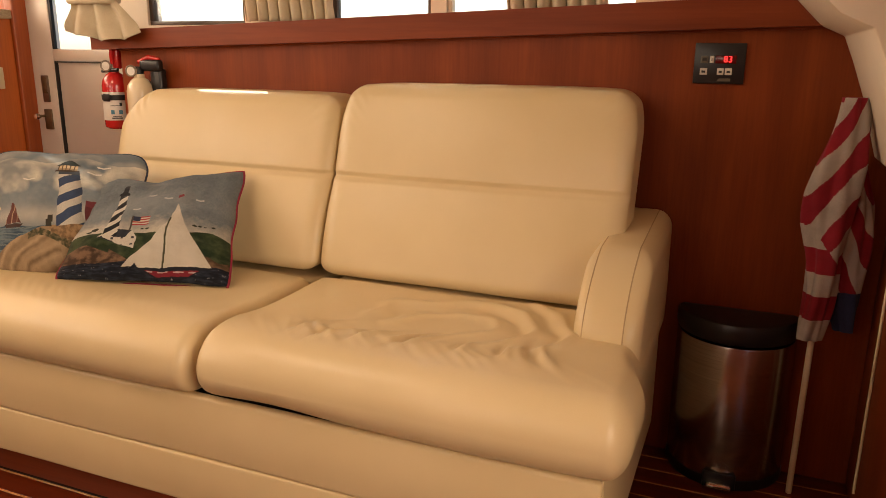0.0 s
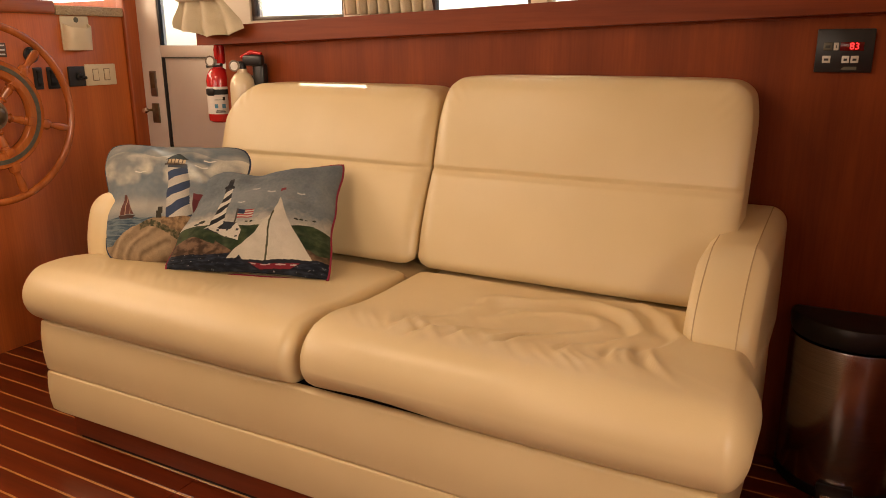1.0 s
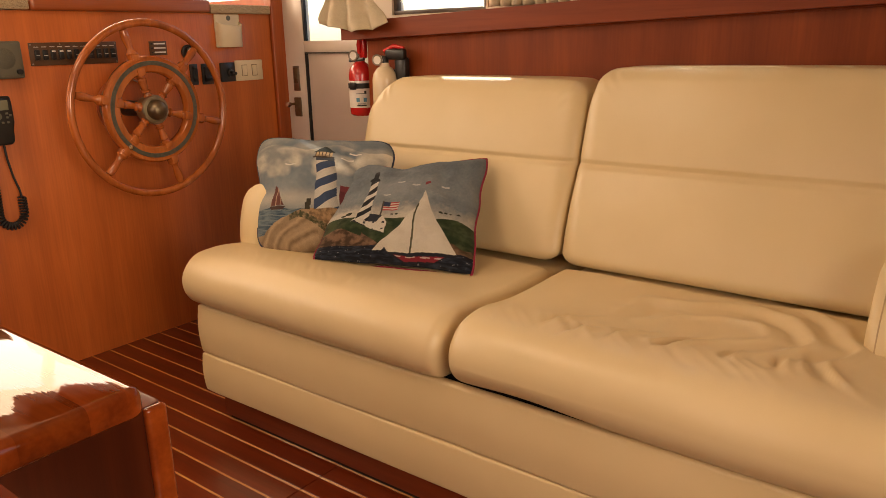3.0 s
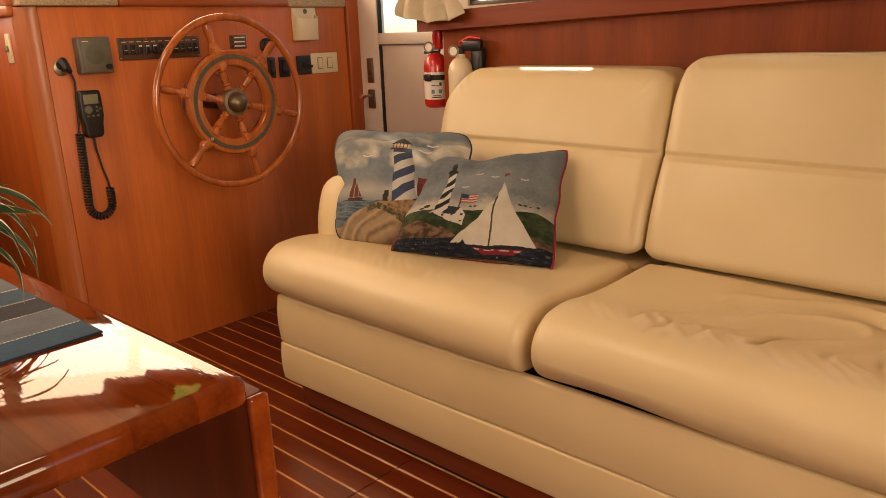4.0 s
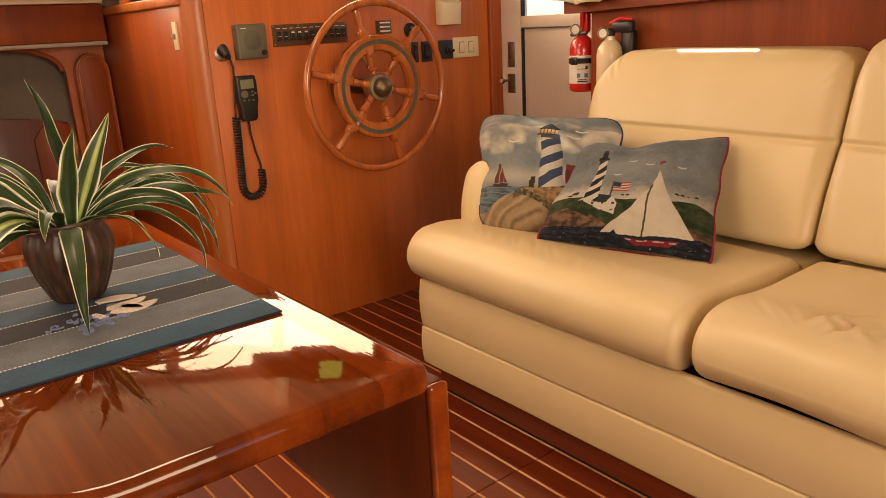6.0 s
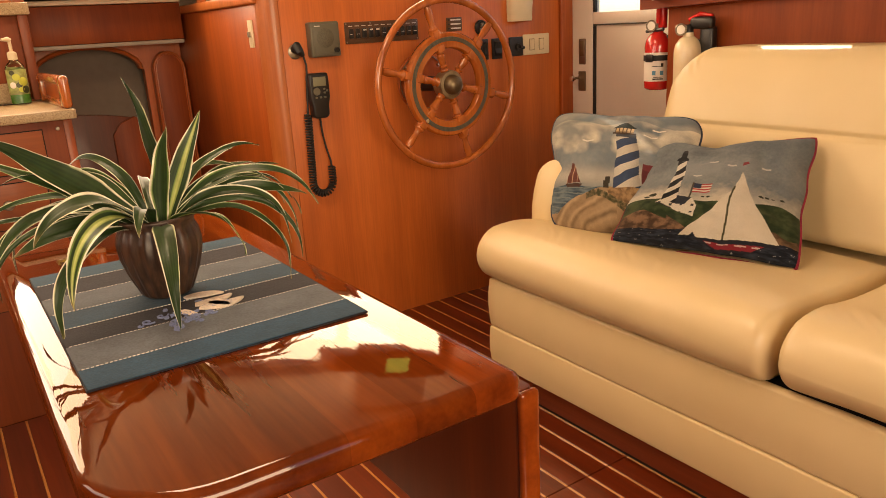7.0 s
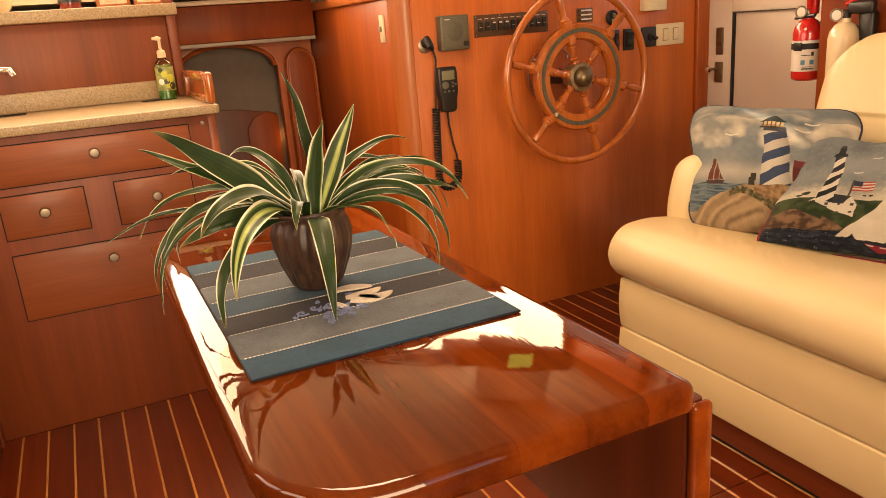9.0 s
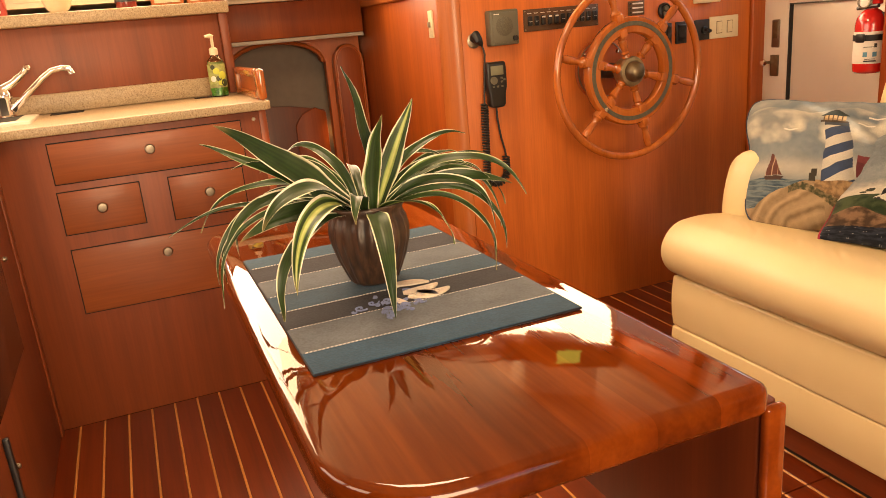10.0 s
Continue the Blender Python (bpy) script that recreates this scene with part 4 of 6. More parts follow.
def pillow(label, bl, br, tl, tr, thick, paint, piping_mat, sag=0.0, rounding=0.0):
    """A pillow between four corners; paint gives the woven picture at (u, v)."""
    bl, br, tl, tr = (Vector(p) for p in (bl, br, tl, tr))
    base = (bl + br) / 2
    nrm = (br - bl).cross(tl - bl).normalized()
    if nrm.y > 0:
        nrm = -nrm
    N = 290

    def surf(u, v, side):
        # sides curve in a little between the corners
        uu = u + 0.030 * math.sin(math.pi * v) * (0.5 - u) * 2
        vv = v + (0.030 * math.sin(math.pi * u) * (0.5 - v) * 2)
        uu = 0.5 + (uu - 0.5) * (1 - rounding * abs(2 * v - 1) ** 7)
        vv = 0.5 + (vv - 0.5) * (1 - rounding * abs(2 * u - 1) ** 7)
        uu += 0.016 * noise.noise((v * 4.5, u * 1.2, 3.0 + thick * 50))
        vv += 0.016 * noise.noise((u * 4.5, v * 1.2, 7.0 + thick * 50))
        vv -= sag * math.exp(-((u - 0.42) / 0.18) ** 2) * v * v
        p = bl * (1 - uu) * (1 - vv) + br * uu * (1 - vv) + tl * (1 - uu) * vv + tr * uu * vv
        h = max(0.0, (1 - abs(2 * u - 1) ** 2.6) * (1 - abs(2 * v - 1) ** 2.6)) ** 0.55
        h *= 1 + 0.24 * fbm(u, v, 2.6, 11.0 + thick * 40)
        pk = 0.004 * noise.noise((u * 7, v * 7, thick * 90)) + 0.0045 * math.sin(48 * u + 3 * v) * math.exp(-v / 0.10) + 0.0035 * math.sin(40 * u) * math.exp(-(1 - v) / 0.08) + 0.0036 * math.sin(55 * v) * math.exp(-(1 - u) / 0.10)
        return p + nrm * side * thick * h + nrm * pk * h * side
    root = thing("throw_pillow", base, label, "pillow", "throw pillows on the sofa")
    b_ = root.location.copy()
    BASE[root.name] = b_
    for side, nm in ((1, "front_cover"), (-1, "back_cover")):
        n = N if side > 0 else 30
        verts = [tuple(surf(i / n, j / n, side * (1.0 if side > 0 else 0.8)) - b_) for j in range(n + 1) for i in range(n + 1)]
        faces = [(j * (n + 1) + i, j * (n + 1) + i + 1, (j + 1) * (n + 1) + i + 1, (j + 1) * (n + 1) + i) for j in range(n) for i in range(n)]
        me = bpy.data.meshes.new(nm)
        me.from_pydata(verts, [], faces)
        ca = me.color_attributes.new("Weave", "FLOAT_COLOR", "POINT")
        cols = np.ones((len(verts), 4), dtype=np.float32)
        for j in range(n + 1):
            for i in range(n + 1):
                cols[j * (n + 1) + i, :3] = [0.89 * q ** 1.08 for q in paint(i / n, j / n)] if side > 0 else (0.05, 0.06, 0.09)
        ca.data.foreach_set("color", cols.ravel())
        me.materials.append(TAPESTRY)
        me.polygons.foreach_set("use_smooth", [True] * len(me.polygons))
        ob = new(nm, me)
        ob.parent = root
    loop = [(i / 40, 0) for i in range(40)] + [(1, i / 40) for i in range(40)] + [(1 - i / 40, 1) for i in range(40)] + [(0, 1 - i / 40) for i in range(40)]
    part("piping", tube([surf(u, v, 0.0) - nrm * (0.016 if v == 0 and 0 < u < 1 else 0.0) for u, v in loop], 0.0034, 8, True), piping_mat, root)
    return root


pillow("tapestry pillow with a blue-banded lighthouse and dunes, leaning on the sofa", (-1.930, 2.140, 0.500), (-1.545, 2.275, 0.504), (-2.150, 2.354, 0.790), (-1.714, 2.518, 0.784),
       0.064, lighthouse_beach, PIPE_NAVY, 0.0, 0.10)
pillow("tapestry pillow with a sailing boat and coast, leaning on the other", (-1.716, 2.152, 0.508), (-1.280, 2.288, 0.502), (-1.782, 2.392, 0.724), (-1.410, 2.552, 0.750),
       0.062, sailing_coast, PIPE_RED, 0.06, 0.030)


# ---- helm ----
helm = thing("helm_console", (B, 2.36, 0), "teak helm console with a rounded corner", "console")
part("front_panel", box(B - 0.04, B, 1.772, 2.985, 0, 1.186, 0.002), HELM_LIT, helm)
part("side_panel", box(-3.80, B - 0.056, 1.714, 1.754, -0.6, 1.186, 0.002), TEAK, helm)
cx, cy, cr = B - 0.055, 1.770, 0.056
arc = [(cx + cr * math.cos(radians(a)), cy + cr * math.sin(radians(a))) for a in range(0, -91, -9)]
part("corner_post", prism(arc + [(cx - 0.001, cy + 0.002)], "z", 0, 1.186), TEAK_LIGHT, helm, "paler rounded corner post")
part("top", box(-3.88, B - 0.041, 1.72, 2.98, 1.13, 1.184, 0), TEAK_Y, helm)
part("cap", box(B - 0.10, B + 0.014, 1.72, 2.02, 1.188, 1.222, 0.006), STONE, helm, "speckled stone cap")
part("cap", box(B - 0.10, B + 0.020, 2.023, 2.690, 1.186, 1.232, 0.010, 3), TEAK_Y, helm, "rounded teak fiddle rail")
part("cap", box(B - 0.16, B + 0.014, 2.693, 2.985, 1.184, 1.218, 0.006), STONE, helm, "speckled stone cap")
# fiddle rail with hand slots over the console's side; paler teak for its window light
fr = thing("fiddle_rail", (-3.2, 1.72, 1.17), "teak fiddle rail with hand slots, window light in its paler colour", "rail")
part("lower_bar", box(-3.80, -2.83, 1.700, 1.722, 1.160, 1.192, 0.006, 3), TEAK_LIGHT, fr)
part("upper_bar", box(-3.41, -2.83, 1.700, 1.722, 1.236, 1.262, 0.006, 3), TEAK_LIGHT, fr)
for k in range(3):
    part("post", box(-3.40 + k * 0.255, -3.34 + k * 0.255, 1.701, 1.721, 1.190, 1.238, 0.004), TEAK_LIGHT, fr)
solid("trim_door_post", box(B - 0.03, B + 0.014, 2.988, 3.052, 0, CEIL - 0.001, 0.006, 3), TEAK, "teak post between helm and side door", "trim", "structure")

wheel = thing("ship_wheel", (B, 2.30, 0.865), "varnished teak ship's wheel with six turned spokes", "ship wheel")
WC = Vector((-2.615, 2.30, 0.861))
part("hoop", tube(circle_pts(WC, 0.284, (1, 0, 0), 96), 0.0125, 14, True), WHEEL_WOOD, wheel)
part("ring", lathe([(0.128, -0.016), (0.173, -0.016), (0.178, -0.010), (0.178, 0.010), (0.173, 0.016), (0.128, 0.016), (0.123, 0.010), (0.123, -0.010), (0.128, -0.016)], WC, (1, 0, 0), 72, caps=False), WHEEL_WOOD, wheel)
part("inlay", lathe([(0.147, 0.0155), (0.148, 0.018), (0.161, 0.018), (0.162, 0.0155)], WC, (1, 0, 0), 72, caps=False), GREY_BAND, wheel, "grey woven band let into the ring")
for a in (106, 166, 226, 286, 346, 46):
    d = Vector((0, math.cos(radians(a)), math.sin(radians(a))))
    prof = [(0.012, 0.028), (0.013, 0.045), (0.016, 0.050), (0.011, 0.056), (0.011, 0.060), (0.016, 0.064), (0.010, 0.070), (0.012, 0.085), (0.015, 0.104),
            (0.011, 0.110), (0.015, 0.115), (0.013, 0.122), (0.015, 0.130), (0.015, 0.172), (0.0185, 0.176), (0.0185, 0.196), (0.011, 0.204), (0.010, 0.215), (0.013, 0.235), (0.014, 0.252), (0.011, 0.270), (0.0, 0.275)]
    part("spoke", lathe(prof, WC, d, 16), WHEEL_WOOD, wheel)
    turn = Matrix.Translation(WC) @ Matrix.Rotation(radians(a), 4, "X")
    for r0, r1, hw in ((0.117, 0.141, 0.0145), (0.167, 0.190, 0.0135)):
        blk = box(-0.020, 0.0205, r0, r1, -hw, hw, 0.004, 2)
        bmesh.ops.transform(blk, matrix=turn, verts=blk.verts)
        part("spoke_block", blk, WHEEL_WOOD, wheel)
hub = part("hub", lathe([(0.046, -0.030), (0.050, 0.004), (0.050, 0.012), (0.046, 0.019), (0.036, 0.021), (0.035, 0.017), (0.0, 0.017)], WC, (1, 0, 0), 40), HUB_BRASS, wheel, "pale brass hub flange")
part("hub_dome", lathe([(0.034, 0.017), (0.034, 0.026), (0.031, 0.038), (0.022, 0.049), (0.010, 0.054), (0.0, 0.055)], WC, (1, 0, 0), 32), BRONZE, hub, "domed dark bronze cap")
part("trim_ring", tube(circle_pts((B + 0.012, 2.30, 0.865), 0.098, (1, 0, 0), 64), 0.0022, 8, True), NICKEL, wheel, "thin metal ring behind the hub")
part("shaft", lathe([(0.028, B - WC.x + 0.009), (0.026, -0.10), (0.020, -0.09), (0.020, -0.029)], WC, (1, 0, 0), 24), BLACK, wheel)
part("backing_plate", lathe([(0.105, 0.0), (0.105, 0.005), (0.100, 0.008), (0.0, 0.008)], (B + 0.0005, 2.30, 0.865), (1, 0, 0), 48), TEAK, wheel)
for a in (40, 140, 220, 320):
    part("bolt", lathe([(0.008, 0), (0.007, 0.004), (0.0, 0.005)], (B + 0.008, 2.30 + 0.088 * math.cos(radians(a)), 0.865 + 0.088 * math.sin(radians(a))), (1, 0, 0), 10), CHROME, wheel)
part("bolt", lathe([(0.009, 0), (0.008, 0.004), (0.0, 0.006)], WC + Vector((0.016, 0.157 * math.cos(radians(226)), 0.157 * math.sin(radians(226)))), (1, 0, 0), 12), CHROME, wheel)

SP_DARK = plain("smoked_brown_panel", (0.085, 0.042, 0.020), 0.3, vary=0.15)
sp = thing("switch_panel", (B, 2.15, 1.05), "smoked switch panel with a row of black rockers", "switch panel")
part("plate", box(B + 0.0005, B + 0.005, 2.000, 2.296, 1.016, 1.088, 0.002), SP_DARK, sp)
for k in range(11):
    y = 2.022 + k * 0.0256
    r_ = part("rocker", box(B + 0.005, B + 0.013, y - 0.008, y + 0.008, 1.034, 1.066, 0.0025), BLACK, sp)
    part("marking", box(B + 0.013, B + 0.0135, y - 0.006, y + 0.006, 1.058 if k in (2, 3, 4) else 1.0475, 1.063 if k in (2, 3, 4) else 1.0485, 0), PALE_INK, r_)
    part("lettering", box(B + 0.005, B + 0.0054, y - 0.008, y + 0.008, 1.0735, 1.0755, 0), PALE_INK, sp)
for y, z in ((2.006, 1.022), (2.006, 1.082), (2.290, 1.022), (2.290, 1.082), (2.10, 1.082)):
    part("screw", lathe([(0.003, 0), (0.0, 0.002)], (B + 0.005, y, z), (1, 0, 0), 8), NICKEL, sp)

gb = thing("speaker_box", (B, 1.92, 1.035), "flat grey-green plastic box with a small knob", "speaker")
part("body", box(B + 0.0005, B + 0.040, 1.857, 1.962, 0.982, 1.094, 0.006, 3), GREY_BOX, gb)
part("front_cover", box(B + 0.040, B + 0.043, 1.866, 1.953, 0.990, 1.086, 0.002), GREY_BOX, gb)
part("grille", lathe([(0.031, 0.0), (0.030, 0.0008), (0.0, 0.0010)], (B + 0.043, 1.907, 1.042), (1, 0, 0), 36), GREY_MESH, gb, "round fine speaker grille")
part("knob", lathe([(0.009, 0), (0.008, 0.009), (0.0, 0.010)], (B + 0.043, 1.944, 1.002), (1, 0, 0), 16), BLACK, gb)
part("lettering", box(B + 0.0431, B + 0.0434, 1.870, 1.890, 1.079, 1.082, 0), PALE_INK, gb)

pk = thing("cable_socket", (B, 1.80, 1.01), "round metal bulkhead socket with a black plug", "socket")
part("flange", lathe([(0.024, 0), (0.024, 0.003), (0.018, 0.006), (0.0, 0.006)], (B + 0.0005, 1.812, 1.004), (1, 0, 0), 28), NICKEL, pk)
part("plug", tube([(B + 0.005, 1.812, 1.012), (B + 0.022, 1.810, 1.020), (B + 0.030, 1.816, 1.004), (B + 0.028, 1.828, 0.990)], [0.016, 0.017, 0.014, 0.007], 12), BLACK, pk)

mic = thing("radio_handset", (B, 1.87, 0.86), "black marine radio handset hanging on a coiled cord", "radio")
mx0 = B + 0.012
part("cradle", box(B + 0.0005, mx0, 1.845, 1.890, 0.85, 0.90, 0.003), BLACK, mic)


def handset():
    out = [(-0.033, 0.070), (0.033, 0.070), (0.036, 0.050), (0.036, -0.010), (0.030, -0.035), (0.029, -0.068), (0.020, -0.078), (-0.020, -0.078), (-0.029, -0.068), (-0.030, -0.035), (-0.036, -0.010), (-0.036, 0.050)]
    return prism([(1.868 + p[0], 0.862 + p[1]) for p in out], "x", mx0, mx0 + 0.034, 0.006, 3)


hb = part("body", handset(), BLACK, mic)
part("display", box(mx0 + 0.034, mx0 + 0.0352, 1.845, 1.891, 0.890, 0.920, 0.001), SCREEN, hb, "grey-green display")
part("dial", lathe([(0.013, 0), (0.012, 0.004), (0.0, 0.005)], (mx0 + 0.034, 1.855, 0.873), (1, 0, 0), 20), GREY_BOX, hb)
for y, z in ((1.883, 0.880), (1.883, 0.868), (1.893, 0.874), (1.852, 0.853), (1.868, 0.853), (1.884, 0.853)):
    part("button", box(mx0 + 0.034, mx0 + 0.0365, y - 0.004, y + 0.004, z - 0.003, z + 0.003, 0.001), GREY_BOX, hb)
part("plug_cable", tube([(B + 0.028, 1.828, 0.990), (B + 0.03, 1.835, 0.96), (B + 0.025, 1.832, 0.90), (B + 0.022, 1.828, 0.83), (B + 0.022, 1.826, 0.800)], 0.0035, 8), RUBBER, mic)


def coil():
    """Hangs from the plug's cable, turns in a wide loop and comes half way up again."""
    path = []
    for i in range(80):
        q = 0.40 * i / 79
        if q < 0.235:
            p = Vector((B + 0.022, 1.826 - 0.03 * q, 0.800 - q))
        elif q < 0.350:
            a = (q - 0.235) / 0.115 * math.pi
            p = Vector((B + 0.022, 1.819 + 0.0375 * (1 - math.cos(a)), 0.565 - 0.040 * math.sin(a)))
        else:
            p = Vector((B + 0.022, 1.894, 0.565 + (q - 0.350)))
        path.append(p)
    pts, turns = [], 44
    for i in range(turns * 10):
        k = i / (turns * 10 - 1) * 79
        j = min(78, int(k))
        c = path[j].lerp(path[j + 1], k - j)
        d = (path[j + 1] - path[j]).normalized()
        s, u = Vector((1, 0, 0)), d.cross(Vector((1, 0, 0))).normalized()
        a = math.tau * i / 10
        pts.append(c + (s * math.cos(a) + u * math.sin(a)) * 0.0105)
    return tube(pts, 0.0036, 6)


part("coiled_cord", coil(), RUBBER, mic)
part("straight_cord", tube([(B + 0.022, 1.894, 0.614), (B + 0.022, 1.892, 0.635), (B + 0.022, 1.880, 0.68), (B + 0.024, 1.870, 0.74), (B + 0.026, 1.867, 0.79)], 0.0036, 8), RUBBER, mic)

lp = thing("label_panel", (B, 2.455, 1.06), "small brown panel of breaker labels", "panel")
part("plate", box(B + 0.0005, B + 0.004, 2.422, 2.492, 1.037, 1.086, 0.001), SP_DARK, lp)
for z in (1.077, 1.062, 1.047):
    part("lettering", box(B + 0.004, B + 0.0044, 2.440, 2.486, z - 0.0025, z + 0.0025, 0), PALE_INK, lp)
    part("toggle", box(B + 0.004, B + 0.007, 2.427, 2.434, z - 0.003, z + 0.003, 0.001), BLACK, lp)

ga = thing("round_socket", (B, 2.58, 1.044), "round black gauge socket", "gauge")
part("bezel", lathe([(0.028, 0), (0.028, 0.006), (0.023, 0.010), (0.021, 0.006), (0.0, 0.006)], (B + 0.0005, 2.580, 1.044), (1, 0, 0), 32), BLACK, ga)
part("cap", lathe([(0.009, 0.006), (0.009, 0.014), (0.0, 0.015)], (B, 2.583, 1.052), (1, 0, 0), 16), GREY_BOX, ga)
part("cap", lathe([(0.008, 0.006), (0.008, 0.012), (0.0, 0.013)], (B, 2.576, 1.033), (1, 0, 0), 16), NICKEL, ga)

for y0, y1 in ((2.578, 2.612), (2.630, 2.680)):
    rs = thing("rocker_switch", (B, (y0 + y1) / 2, 0.96), "black rocker switch in a black plate", "switch", "black switches on the helm")
    part("plate", box(B + 0.0005, B + 0.006, y0, y1, 0.922, 1.000, 0.002), BLACK, rs)
    part("rocker", prism([(B + 0.006, 0.932), (B + 0.016, 0.945), (B + 0.010, 0.962), (B + 0.018, 0.985), (B + 0.006, 0.990)], "y", y0 + 0.010, y1 - 0.010, 0.001), RUBBER, rs)
ks = thing("key_switch", (B, 2.75, 0.965), "black ignition switch plate with a knob", "switch")
part("plate", box(B + 0.0005, B + 0.010, 2.714, 2.784, 0.926, 1.000, 0.004), BLACK, ks)
part("knob", lathe([(0.014, 0), (0.013, 0.010), (0.007, 0.012), (0.006, 0.026), (0.0, 0.027)], (B + 0.010, 2.755, 0.962), (1, 0, 0), 20), BLACK, ks)
part("knob", lathe([(0.007, 0), (0.006, 0.014), (0.0, 0.015)], (B + 0.010, 2.775, 0.957), (1, 0, 0), 14), RUBBER, ks)
ls = thing("light_switch", (B, 2.855, 0.965), "ivory double light switch plate", "switch")
part("plate", box(B + 0.0005, B + 0.006, 2.787, 2.925, 0.926, 1.006, 0.003), IVORY, ls)
for y in (2.832, 2.882):
    # brown sheet painted for the shade round each paddle
    part("recess", box(B + 0.006, B + 0.0064, y - 0.0135, y + 0.0135, 0.9435, 0.9885, 0), SWITCH_GAP_SHADE, ls)
    part("paddle", box(B + 0.006, B + 0.009, y - 0.011, y + 0.011, 0.946, 0.986, 0.0015), IVORY, ls)
ch = thing("cup_holder", (B, 2.77, 1.115), "ivory plastic pocket holder screwed to the bulkhead", "holder")


def pocket(z0, z1, foot):
    """An open-topped half-round wall with a floor, narrower at its foot."""
    n = 16
    ring = [(B + 0.006 + 0.046 * math.sin(math.pi * i / n) ** 0.7, 2.769 - 0.055 * math.cos(math.pi * i / n)) for i in range(n + 1)]
    hole = [(B + 0.006 + 0.041 * math.sin(math.pi * i / n) ** 0.7, 2.769 - 0.050 * math.cos(math.pi * i / n)) for i in range(n + 1)]
    bm = prism(ring + hole[::-1], "z", z0, z1, 0.0015, 2)
    prism(ring, "z", z0 - 0.004, z0 + 0.003, 0.002, 2, bm=bm)
    for v in bm.verts:
        k = (z1 - v.co.z) / (z1 - z0)
        v.co.x = B + 0.006 + (v.co.x - B - 0.006) * (1 - foot * k)
        if k < 0.5:
            v.co.z -= 0.020 * (v.co.x - B) / 0.05
    return bm


part("back_plate", box(B + 0.0005, B + 0.006, 2.711, 2.828, 1.058, 1.182, 0.005, 3), IVORY, ch)
part("pocket", pocket(1.062, 1.158, 0.25), IVORY, ch)
part("hollow", lathe([(0.010, 0), (0.010, 0.001), (0, 0.001)], (B + 0.0062, 2.775, 1.168), (1, 0, 0), 16), GREY_BOX, ch)

sl = thing("side_switch", (-2.90, 1.714, 1.07), "narrow ivory switch plate on the console's side", "switch")
part("plate", box(-2.912, -2.878, 1.707, 1.7138, 1.024, 1.112, 0.002), IVORY, sl)
part("toggle", box(-2.900, -2.890, 1.698, 1.707, 1.058, 1.076, 0.002), NICKEL, sl)

# overhead instrument pod above the helm with a lit chart screen
pod = thing("overhead_console", (-2.9, 2.30, 1.80), "teak overhead console with a small lit chart screen", "console")
part("body", box(-2.99, -2.80, 2.17, 2.42, 1.66, 1.86, 0.012), TEAK_RED, pod)
part("side_pod", box(-2.99, -2.83, 1.98, 2.168, 1.70, 1.83, 0.012), TEAK_RED, pod)
part("side_pod", box(-2.99, -2.84, 2.422, 2.60, 1.72, 1.88, 0.012), TEAK_RED, pod)
part("ceiling_mount", box(-2.97, -2.86, 2.10, 2.50, 1.862, CEIL - 0.001, 0.006), CREAM, pod, "cream box up to the ceiling")
part("screen", box(-2.800, -2.794, 2.22, 2.34, 1.705, 1.82, 0.003), CHART, pod, "green and yellow chart display")
dash = thing("dash_instrument", (-2.95, 2.55, 1.19), "black instrument case on the helm top", "instrument")
part("case", box(-3.00, -2.93, 2.50, 2.62, 1.1845, 1.28, 0.01), BLACK, dash)

# ---- companionway ----
pit = box(-3.88, -2.83, 1.12, 1.714, -0.66, -0.62, 0)
solid("floor_companionway", pit, PLANK, "dark teak landing below the companionway", "floor", "structure", smooth=False)
solid("step", box(-3.10, -2.84, 1.125, 1.710, -0.62, -0.33, 0.01), TEAK_Y, "teak step down into the companionway", "step")
arch = [(1.10, -0.62), (1.10, 1.062), (1.712, 1.062), (1.712, -0.62), (1.555, -0.62), (1.555, 0.955)]
for i in range(13):
    a = math.pi * i / 12
    arch.append((1.343 + 0.195 * math.cos(a), 0.957 + 0.090 * math.sin(a)))
arch += [(1.135, 0.955), (1.135, -0.62)]
solid("wall_companionway", prism(arch, "x", -3.79, -3.75), TEAK, "teak bulkhead with an arched opening", "wall", "structure", smooth=False)
# the lining's dark colour carries the cabin's lack of light
solid("backdrop_cabin", box(-3.885, -3.86, 1.12, 1.71, -0.62, 1.20, 0), plain("shadowed_lining", (0.13, 0.10, 0.075), 0.6), "forward cabin lining, its dimness in the colour", "backdrop", "structure", smooth=False)
solid("trim_hood", box(-3.72, -3.62, 1.085, 1.70, 1.066, 1.205, 0.004), TEAK_RED, "dark red teak panel over the companionway", "trim", "structure")
solid("trim_hood_lip", box(-3.735, -3.605, 1.085, 1.695, 1.050, 1.065, 0.003), plain("grey_lip", (0.30, 0.26, 0.22), 0.5), "grey edging under the hood", "trim", "structure")
solid("trim_dash", box(-3.89, -3.60, 1.085, 1.70, 1.207, 1.225, 0.004), CREAM, "cream dashboard over the companionway", "trim", "structure")


def arch_line(y0, y1, spring, apex, inset, n=14):
    c, h = (y0 + y1) / 2, (y1 - y0) / 2 - inset
    return [(c + h * math.cos(math.pi * k / n), spring + (apex - inset - spring) * math.sin(math.pi * k / n)) for k in range(n + 1)]


cd = thing("companionway_door", (-3.70, 1.645, -0.5), "arched teak cabin door standing open beside the console", "door")
line = arch_line(1.578, 1.711, 0.940, 1.022, 0.0)
part("leaf", prism([(1.578, -0.619), (1.711, -0.619)] + line, "x", -3.735, -3.705, 0.003), TEAK, cd)
inner = arch_line(1.578, 1.711, 0.940, 1.022, 0.015)
